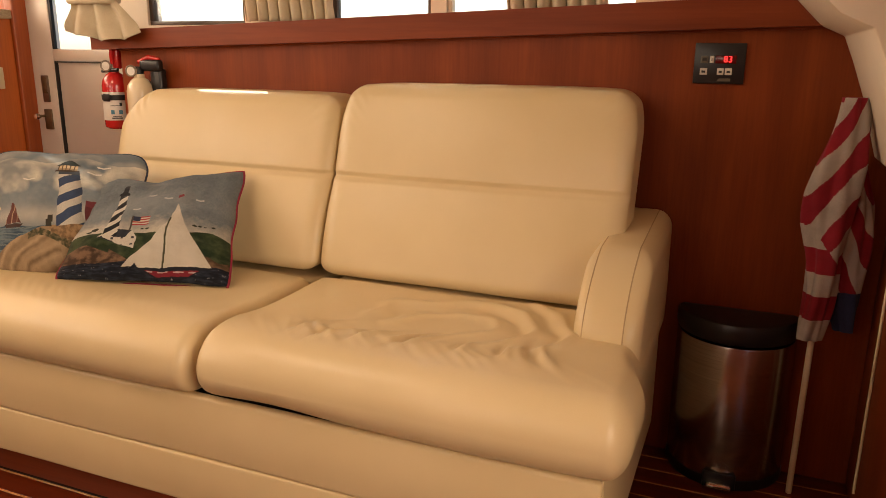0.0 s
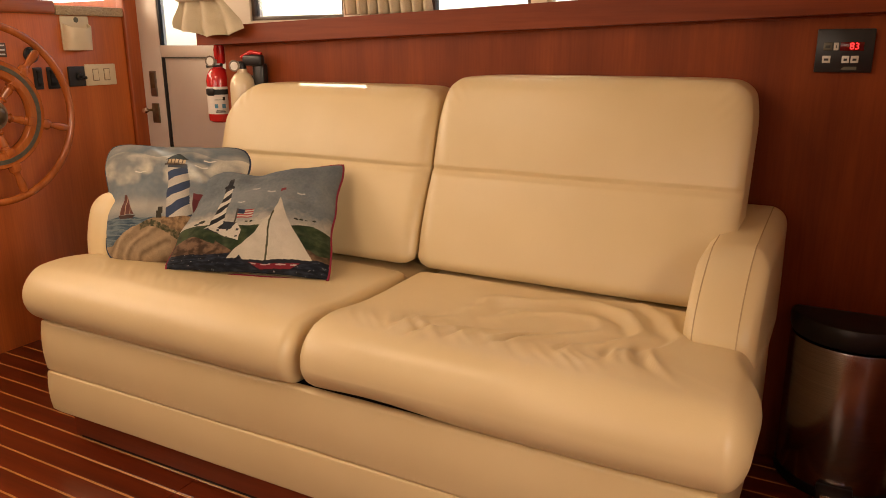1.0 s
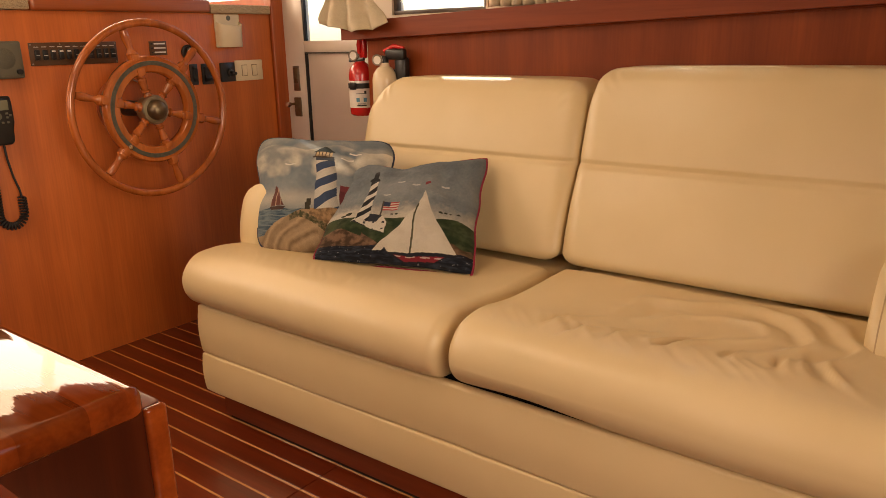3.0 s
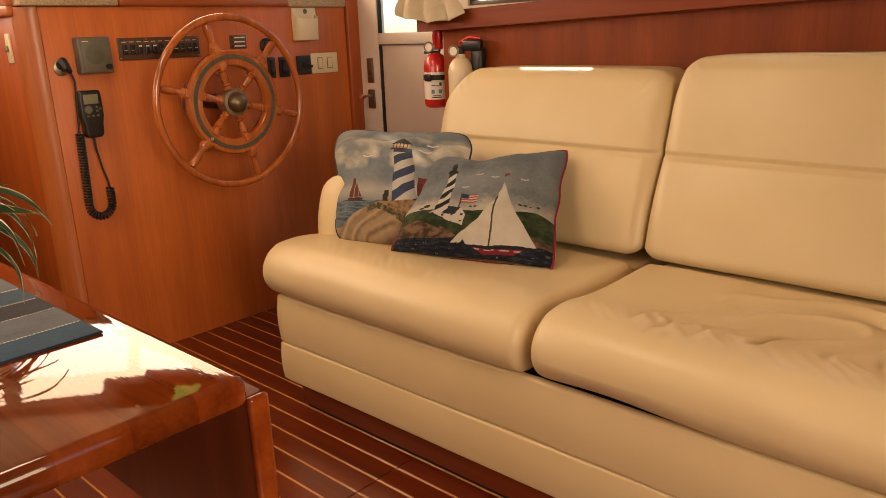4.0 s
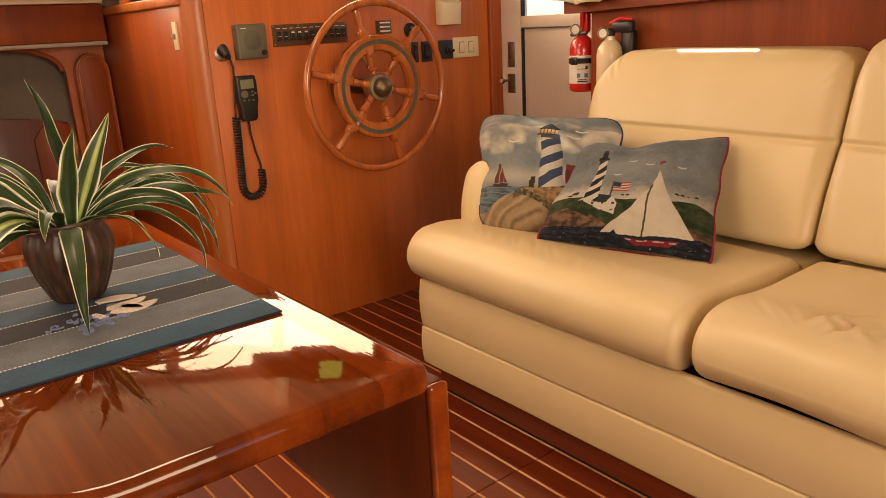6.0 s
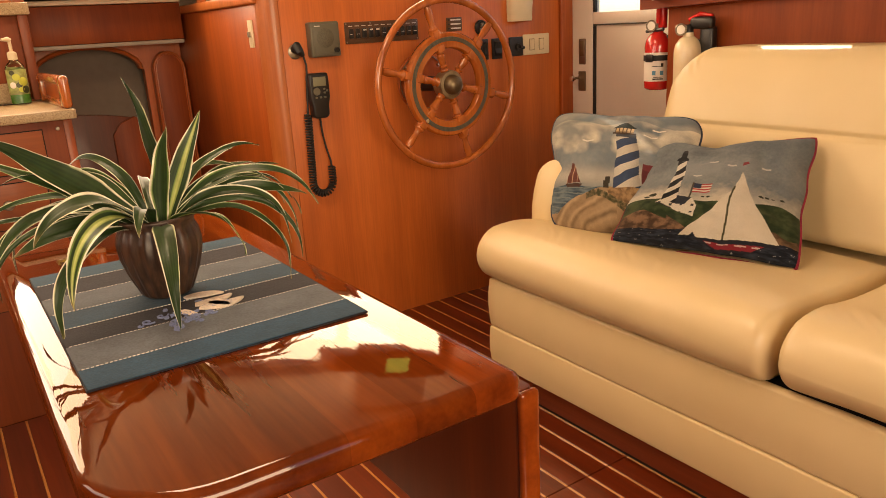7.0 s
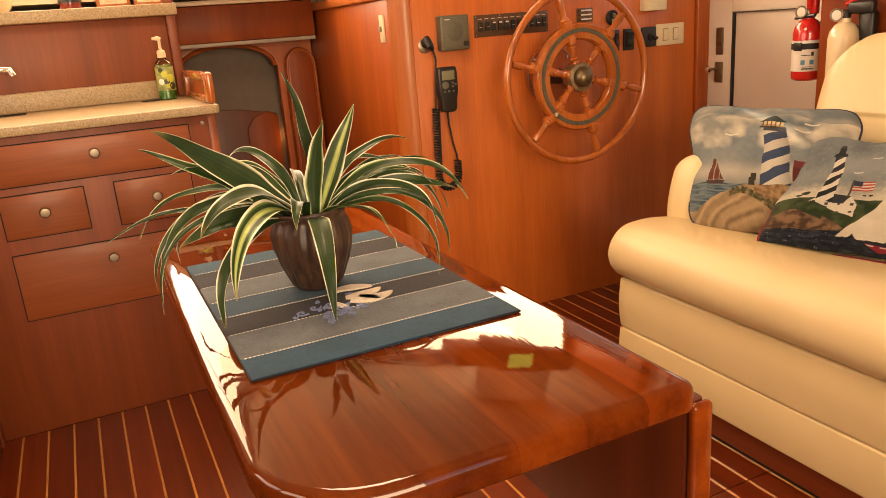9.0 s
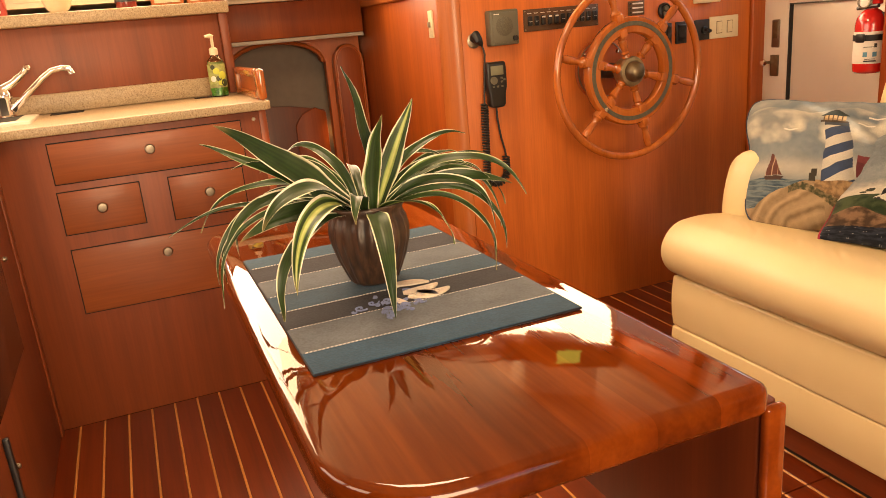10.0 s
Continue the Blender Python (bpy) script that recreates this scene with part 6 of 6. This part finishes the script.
# azimuth, rise, length, droop, width, roll of each blade
LEAVES = [(178, 43, 0.226, 8, 0.046, 62), (0, 90, 0.198, -18, 0.030, -55), (60, 84, 0.140, 24, 0.030, 20), (20, 68, 0.160, 4, 0.034, -65), (8, 26, 0.205, 58, 0.028, -50),
          (186, 37, 0.222, 14, 0.024, 40), (150, 46, 0.205, 100, 0.036, 25), (352, 60, 0.190, 80, 0.018, -35), (18, 48, 0.250, 120, 0.020, -30), (240, 72, 0.200, 128, 0.018, 30),
          (346, 44, 0.235, 125, 0.018), (338, 36, 0.215, 62, 0.012), (2, 40, 0.185, 55, 0.016), (97, 18, 0.230, 118, 0.028, 0), (138, 34, 0.235, 128, 0.032, 25),
          (165, 40, 0.230, 112, 0.026, 35), (162, 22, 0.175, 56, 0.034, 50), (52, 30, 0.150, 128, 0.020, 20), (166, 40, 0.270, 140, 0.014), (180, 36, 0.260, 150, 0.011),
          (196, 42, 0.245, 110, 0.016), (184, 24, 0.255, 58, 0.010), (26, 40, 0.225, 150, 0.020), (4, 40, 0.255, 150, 0.018), (16, 30, 0.240, 138, 0.014),
          (205, 40, 0.235, 150, 0.012), (300, 50, 0.220, 135, 0.016), (275, 46, 0.210, 130, 0.018), (118, 56, 0.120, 130, 0.024), (230, 60, 0.180, 100, 0.018),
          (330, 58, 0.180, 110, 0.016), (192, 58, 0.190, 80, 0.018), (30, 26, 0.235, 150, 0.011), (350, 34, 0.250, 96, 0.010), (148, 16, 0.235, 130, 0.026, 10),
          (172, 30, 0.275, 145, 0.010), (12, 44, 0.235, 130, 0.012), (215, 66, 0.175, 110, 0.012)]
for i, q in enumerate(LEAVES):
    leaf(*q[:5], seed=i + 1, bend=(i * 37 % 11 - 5) * 3.0, roll=q[5] if len(q) > 5 else None)


# ---- by the side wall ----
th = thing("thermostat_panel", (-0.218, W, 1.053), "black air-conditioning panel with red digits", "thermostat")
part("plate", box(-0.277, -0.160, W - 0.010, W - 0.0005, 1.005, 1.101, 0.002), BLACK, th)
part("display", box(-0.228, -0.180, W - 0.0115, W - 0.010, 1.053, 1.072, 0.0005), plain("dark_red_window", (0.10, 0.004, 0.004), 0.2), th)
part("digits", words("83", 0.021, Matrix.Translation((-0.199, W - 0.0125, 1.0625)) @ pose(0, 0, 0, 90, 0, 0)), RED_LED, th, "red number 83", smooth=False)
for x0, x1, z0, z1 in ((-0.262, -0.244, 1.054, 1.071), (-0.241, -0.231, 1.054, 1.071), (-0.262, -0.245, 1.026, 1.042), (-0.222, -0.207, 1.026, 1.042), (-0.204, -0.188, 1.026, 1.042)):
    b_ = part("button", box(x0, x1, W - 0.0118, W - 0.010, z0, z1, 0.0005), GREY_BOX if x1 < -0.235 and z0 > 1.05 else PALE_INK, th)
    part("symbol", box(x0 + 0.004, x1 - 0.004, W - 0.0122, W - 0.0118, z0 + 0.005, z1 - 0.006, 0), DARK_INK, b_)
part("maker_mark", prism([(-0.222, 1.011), (-0.190, 1.011), (-0.190, 1.018), (-0.216, 1.018)], "y", W - 0.0112, W - 0.0100), GREY_BOX, th)


def extinguisher(label, c, r_, z0, z1, body_mat, handle_mat, wall_dir, band):
    e = thing("fire_extinguisher", (c[0], c[1], z0), label, "fire extinguisher", "fire extinguishers by the side door")
    o = (c[0], c[1], 0)
    bd = part("cylinder", lathe([(0.0, z0), (r_ * 0.8, z0), (r_ * 0.97, z0 + 0.006), (r_, z0 + 0.016), (r_, z1 - r_ * 1.0), (r_ * 0.90, z1 - r_ * 0.55), (r_ * 0.62, z1 - r_ * 0.15), (0.017, z1), (0.016, z1 + 0.012), (0.0, z1 + 0.012)], o, (0, 0, 1), 36), body_mat, e)
    part("valve", lathe([(0.015, z1 + 0.010), (0.015, z1 + 0.030), (0.010, z1 + 0.036), (0, z1 + 0.036)], o, (0, 0, 1), 20), BLACK if handle_mat is BLACK else NICKEL, e)
    part("gauge", lathe([(0.017, 0), (0.017, 0.008), (0.014, 0.010), (0.0, 0.010)], (c[0] - 0.012, c[1] - 0.016, z1 + 0.022), (0.25, -0.97, 0), 24), LABEL, e, "round pressure gauge")
    part("gauge_ring", tube(circle_pts((c[0] - 0.010, c[1] - 0.025, z1 + 0.022), 0.0165, (0.25, -0.97, 0), 24), 0.003, 8, True), NICKEL, e)
    hx = wall_dir
    if band:
        # upright grip folded against the valve
        part("carry_handle", box(c[0] - 0.004, c[0] + 0.030, c[1] - 0.012, c[1] + 0.012, z1 + 0.012, z1 + 0.098, 0.006, 3), handle_mat, e)
        part("squeeze_lever", tube([(c[0] + 0.010, c[1] - 0.014, z1 + 0.030), (c[0] + 0.014, c[1] - 0.020, z1 + 0.060), (c[0] + 0.020, c[1] - 0.016, z1 + 0.100)], [0.006, 0.007, 0.005], 10), handle_mat, e)
        part("safety_pin", tube([(c[0] - 0.040, c[1] - 0.012, z1 + 0.004), (c[0] + 0.036, c[1] - 0.018, z1 + 0.010)], 0.006, 8), BLACK, e)
    else:
        part("carry_handle", box(c[0] + 0.004, c[0] + 0.085, c[1] - 0.004, c[1] + 0.022, z1 + 0.022, z1 + 0.058, 0.008, 3), handle_mat, e)
        part("squeeze_lever", tube([(c[0], c[1], z1 + 0.050), (c[0] + 0.035, c[1] + 0.010, z1 + 0.066), (c[0] + 0.078, c[1] + 0.012, z1 + 0.060)], [0.006, 0.008, 0.005], 10), RED_PAINT, e)
        # black block for the clip and for the shadow beside the cylinder
        part("wall_clip", box(c[0] + 0.030, c[0] + 0.078, c[1] + 0.012, c[1] + 0.044, z1 - 0.10, z1 + 0.03, 0.010, 3), handle_mat, e)
    if band:
        lb = part("label", lathe([(r_ + 0.0004, z0 + 0.030), (r_ + 0.0010, z0 + 0.030), (r_ + 0.0010, z0 + 0.125), (r_ + 0.0004, z0 + 0.125)], o, (0, 0, 1), 40, caps=False), LABEL, e, "white paper label")
        for a, z, w_, h_, mt in ((-65, z0 + 0.058, 0.012, 0.014, BLUE_INK), (-32, z0 + 0.058, 0.012, 0.014, BLUE_INK), (-48, z0 + 0.038, 0.034, 0.004, DARK_INK), (-48, z0 + 0.044, 0.028, 0.002, DARK_INK), (-50, z0 + 0.080, 0.034, 0.002, DARK_INK), (-30, z0 + 0.084, 0.008, 0.012, DARK_INK)):
            d = Vector((math.cos(radians(a)), math.sin(radians(a)), 0))
            s = Vector((-d.y, d.x, 0))
            q = Vector(o) + d * (r_ + 0.0011) + Vector((0, 0, z))
            bmq = box(-w_ / 2, w_ / 2, -0.0004, 0.0004, -h_ / 2, h_ / 2, 0)
            mtx = Matrix((s, d, Vector((0, 0, 1)))).transposed().to_4x4()
            mtx.translation = q
            bmesh.ops.transform(bmq, matrix=mtx, verts=bmq.verts)
            part("print", bmq, mt, lb, smooth=False)
        st = part("strap", lathe([(r_ + 0.0005, z0 + 0.098), (r_ + 0.003, z0 + 0.098), (r_ + 0.003, z0 + 0.116), (r_ + 0.0005, z0 + 0.116)], o, (0, 0, 1), 40, caps=False), RUBBER, e, "black rubber strap")
        part("buckle", box(c[0] - 0.010, c[0] + 0.020, c[1] - r_ - 0.008, c[1] - r_ - 0.002, z0 + 0.094, z0 + 0.120, 0.003), BLACK, st)
    w0 = Vector((c[0], c[1], 0)) + Vector((hx[0], hx[1], 0)) * (r_ - 0.004)
    part("bracket", tube([(w0.x, w0.y, z0 + 0.03), (w0.x + 0.008 * hx[0], w0.y + 0.008 * hx[1], z0 + 0.10), (w0.x, w0.y, z1 - 0.01)], 0.010, 8), BLACK, e)
    return e


extinguisher("red fire extinguisher with a white label on the wall end", (-2.180, 2.872), 0.044, 0.808, 0.998, RED_PAINT, RED_PAINT, (0.9, 0.3), True)
extinguisher("cream fire extinguisher with a black handle beside the red one", (-2.000, 2.800), 0.043, 0.760, 0.985, CREAM_ENAMEL, BLACK, (0.75, 0.6), False)

bin_ = thing("trash_can", (-0.112, W - 0.07, 0), "half-round brushed steel pedal bin with a black lid", "trash can")


def half_round(r_, depth, z0, z1, y_back, xc, bev=0.004):
    pts = [(xc + r_ * math.cos(a), y_back - depth * math.sin(a)) for a in (math.pi * i / 28 for i in range(29))]
    return prism(pts, "z", z0, z1, bev, 2)


YB = W - 0.006
part("body", half_round(0.146, 0.150, 0.028, 0.384, YB, -0.112), STEEL, bin_)
part("foot", half_round(0.148, 0.152, 0.0, 0.030, YB, -0.112, 0.006), BLACK, bin_)
lid = half_round(0.149, 0.153, 0.385, 0.444, YB, -0.112, 0.016)
part("lid", lid, BLACK, bin_)
part("pedal_recess", box(-0.155, -0.075, YB - 0.156, YB - 0.12, 0.004, 0.045, 0.004), BLACK, bin_)
part("pedal", box(-0.145, -0.085, YB - 0.178, YB - 0.13, 0.014, 0.026, 0.004), CHROME, bin_)

# rolled flag on its staff in the corner
flag = thing("rolled_flag", (0.055, 2.735, 0), "red and white striped flag rolled on a white staff", "flag")
part("staff", cyl((0.052, 2.748, 0.001), (0.060, 2.745, 0.975), 0.0075, 0.0075, 14), IVORY, flag)


def bundle(c0, c1, radii, stripes, tilt, seed, blue_below):
    n, m = 200, 110
    bm = bmesh.new()
    rings = []
    for i in range(n + 1):
        k = i / n
        j = k * (len(radii) - 1)
        a0 = int(min(j, len(radii) - 2))
        f = j - a0
        r_ = radii[a0] * (1 - f) + radii[a0 + 1] * f
        c = Vector(c0).lerp(Vector(c1), k) + Vector((0.006 * math.sin(9 * k + seed), 0, 0))
        ring = []
        for q in range(m):
            a = math.tau * q / m
            rr_ = r_ * (1 + 0.16 * math.sin(3 * a + 7 * k + seed) + 0.08 * math.sin(7 * a - 5 * k))
            ring.append(bm.verts.new(c + Vector((math.cos(a) * rr_, math.sin(a) * rr_ * 0.75, 0))))
        rings.append(ring)
    for i in range(n):
        for q in range(m):
            g = (q + 1) % m
            f = bm.faces.new((rings[i][q], rings[i][g], rings[i + 1][g], rings[i + 1][q]))
            k, a = i / n, math.tau * q / m
            wrap = blue_below > 1 and k > 0.60 + 0.10 * math.cos(a)   # the straight tail below the wrapped part
            s = k * stripes * (1.25 if wrap else 1.0) + (0.0 if wrap else tilt * math.cos(a))
            f.material_index = 2 if k > blue_below else int(s % 2 > 1)
    bm.faces.new(rings[0])
    bm.faces.new(rings[-1])
    return bm


part("cloth", bundle((0.070, 2.738, 0.985), (0.048, 2.735, 0.420), [0.026, 0.036, 0.046, 0.050, 0.048, 0.038, 0.034, 0.031, 0.026], 8, 1.15, 1.0, 2.0), [FLAG_RED, FLAG_WHITE, FLAG_BLUE], flag, smooth="all")
part("cloth", bundle((0.098, 2.760, 0.900), (0.120, 2.770, 0.440), [0.012, 0.026, 0.034, 0.036, 0.034, 0.032, 0.022], 6, -1.0, 4.0, 0.78), [FLAG_RED, FLAG_WHITE, FLAG_BLUE], flag, smooth="all")

# the cream moulding and locker that end the side wall
mould = prism([(-0.10, 1.235), (-0.068, 1.200), (-0.010, 1.142), (0.045, 1.117), (0.070, 1.060), (0.105, 0.970), (0.142, 0.845), (0.45, 0.845), (0.45, 1.235)], "y", 2.35, W - 0.002, 0.003)
solid("trim_aft_moulding", mould, CREAM, "cream moulded panel at the end of the side wall", "trim", "structure")
lock = thing("corner_locker", (0.35, 2.6, 0), "dark teak locker with a bright metal edge", "locker")
part("body", box(0.190, 0.45, 2.35, W - 0.002, 0, 0.843, 0.003), TEAK_RED, lock)
part("edging", cyl((0.186, 2.70, 0.06), (0.186, 2.70, 0.82), 0.0035, 0.0035, 10), IVORY, lock)


# ---- curtains ----
def curtain(label, x0, x1, xt0, xt1, y, z0, z1, pleats, seed, uneven, top=None):
    """A gathered curtain that narrows towards its tie at the top."""
    c = thing("curtain", ((x0 + x1) / 2, y, z0), label, "curtain", "tied-back window curtains")
    n, m = pleats * 10, 26
    bm = bmesh.new()
    for side in (0, 1):
        rows = []
        for j in range(m + 1):
            k = j / m
            row = []
            for i in range(n + 1):
                u = i / n
                a, b2 = x0 + (xt0 - x0) * k ** 1.3, x1 + (xt1 - x1) * k ** 1.3
                amp = 0.018 * (1 - 0.35 * k)
                ph = u * pleats * math.tau + 0.7 * noise.noise((u * 4, k * 2, seed))
                yy = y + amp * math.sin(ph) + 0.004 * noise.noise((u * 9, k * 5, seed + 3)) + side * 0.003
                zz = z0 + (z1 - z0) * k + (1 - k) * uneven * (0.6 * noise.noise((u * 3, 0, seed)) + abs(u - 0.55) * 1.2)
                row.append(bm.verts.new((a + (b2 - a) * u + 0.006 * math.cos(ph) * (1 - k), yy, zz)))
            rows.append(row)
        for j in range(m):
            for i in range(n):
                bm.faces.new((rows[j][i], rows[j][i + 1], rows[j + 1][i + 1], rows[j + 1][i]))
        if side == 0:
            first = rows
        else:
            for i in range(n):
                bm.faces.new((first[0][i], first[0][i + 1], rows[0][i + 1], rows[0][i]))
    part("cloth", bm, CURTAIN, c, smooth="all")
    if top:
        # the gathered length above the tie
        up = bmesh.new()
        grid = []
        for j in range(21):
            k = j / 20
            sp = 0.02 + 0.10 * math.sin(math.pi * 0.5 * k)
            grid.append([up.verts.new((xt0 - sp * 0.3 + (xt1 - xt0 + sp) * i / 60, y + 0.016 * math.sin(math.tau * pleats * i / 60 + 0.6 * noise.noise((i * 0.1, k * 3, seed))), z1 + (top - z1) * k)) for i in range(61)])
        for a, b in zip(grid, grid[1:]):
            for i in range(60):
                up.faces.new((a[i], a[i + 1], b[i + 1], b[i]))
        bmesh.ops.solidify(up, geom=up.faces[:], thickness=0.003)
        part("upper_cloth", up, CURTAIN, c, smooth="all")
    part("tieback", box(min(xt0, xt1) - 0.004, max(xt0, xt1) + 0.004, y - 0.026, y + 0.028, z1 - 0.012, z1 + 0.016, 0.010, 3), CURTAIN, c)
    return c


curtain("oatmeal cloth curtain gathered at the rail's end by the door", -2.300, -1.975, -2.250, -2.065, 2.790, 1.100, 1.228, 3, 2.0, 0.050, top=1.75)
curtain("oatmeal cloth curtain tied back beside the window", -1.680, -1.352, -1.74, -1.42, 2.945, 1.166, 1.50, 8, 5.0, 0.0)
curtain("oatmeal cloth curtain tied back between two windows", -0.80, -0.52, -0.86, -0.58, 2.945, 1.190, 1.50, 7, 9.0, 0.0)

# ---- outside, beyond the windows ----
HULL = plain("white_hull", (0.72, 0.72, 0.70), 0.35)
NAVY_CANVAS = plain("navy_canvas", (0.03, 0.05, 0.10), 0.8)
for bx, by, sc in ((-14.0, 15.0, 1.0), (-22.0, 22.0, 1.3), (-3.5, 19.0, 1.1), (-34.0, 26.0, 1.2)):
    bt = thing("moored_boat", (bx, by, -1.5), "white motor boat moored across the harbour", "boat", "boats across the harbour")
    part("hull", prism([(bx - 3.4 * sc, -1.5), (bx + 2.8 * sc, -1.5), (bx + 3.0 * sc, -0.35 * sc), (bx - 4.3 * sc, -0.05 * sc)], "y", by - 0.9 * sc, by + 0.9 * sc, 0.05), HULL, bt)
    part("cabin", prism([(bx - 1.8 * sc, -0.3 * sc), (bx + 1.6 * sc, -0.35 * sc), (bx + 1.5 * sc, 0.75 * sc), (bx - 1.1 * sc, 0.75 * sc)], "y", by - 0.7 * sc, by + 0.7 * sc, 0.05), HULL, bt)
    part("cabin_window", prism([(bx - 1.2 * sc, 0.1 * sc), (bx + 1.4 * sc, 0.1 * sc), (bx + 1.35 * sc, 0.5 * sc), (bx - 0.95 * sc, 0.5 * sc)], "y", by - 0.72 * sc, by - 0.69 * sc), NAVY_CANVAS, bt)

# ---- floor planks, last ----
PITCH, STRIP = 0.0677, 0.0062
JX = -1.550
X0, X1 = -2.80, AFT - 0.002


def plank_mesh(name, x0, x1, w):
    bm = box(x0, x1, -w / 2, w / 2, -0.012, 0.0, 0.0008, 1)
    me = bpy.data.meshes.new(name)
    bm.to_mesh(me)
    bm.free()
    return me


wide = {s: plank_mesh("plank", a, b, PITCH - STRIP) for s, (a, b) in {"f": (X0, JX - 0.0015), "a": (JX + 0.0015, X1)}.items()}
thin = {s: plank_mesh("holly_strip", a, b, STRIP - 0.0004) for s, (a, b) in {"f": (X0, JX - 0.0015), "a": (JX + 0.0015, X1)}.items()}
for me in wide.values():
    me.materials.append(PLANK)
for me in thin.values():
    me.materials.append(HOLLY)
y = 1.980 - PITCH * 43          # a strip lies on y = 1.980
while y < 2.98:
    for s in "fa":
        if y > 0.30 or s == "a":
            for nm, me, dy in (("plank", wide[s], PITCH / 2), ("holly_strip", thin[s], 0.0)):
                ob = new(nm, me)
                ob.location = (0, y + dy, 0)
                ob.parent = floor
    y += PITCH
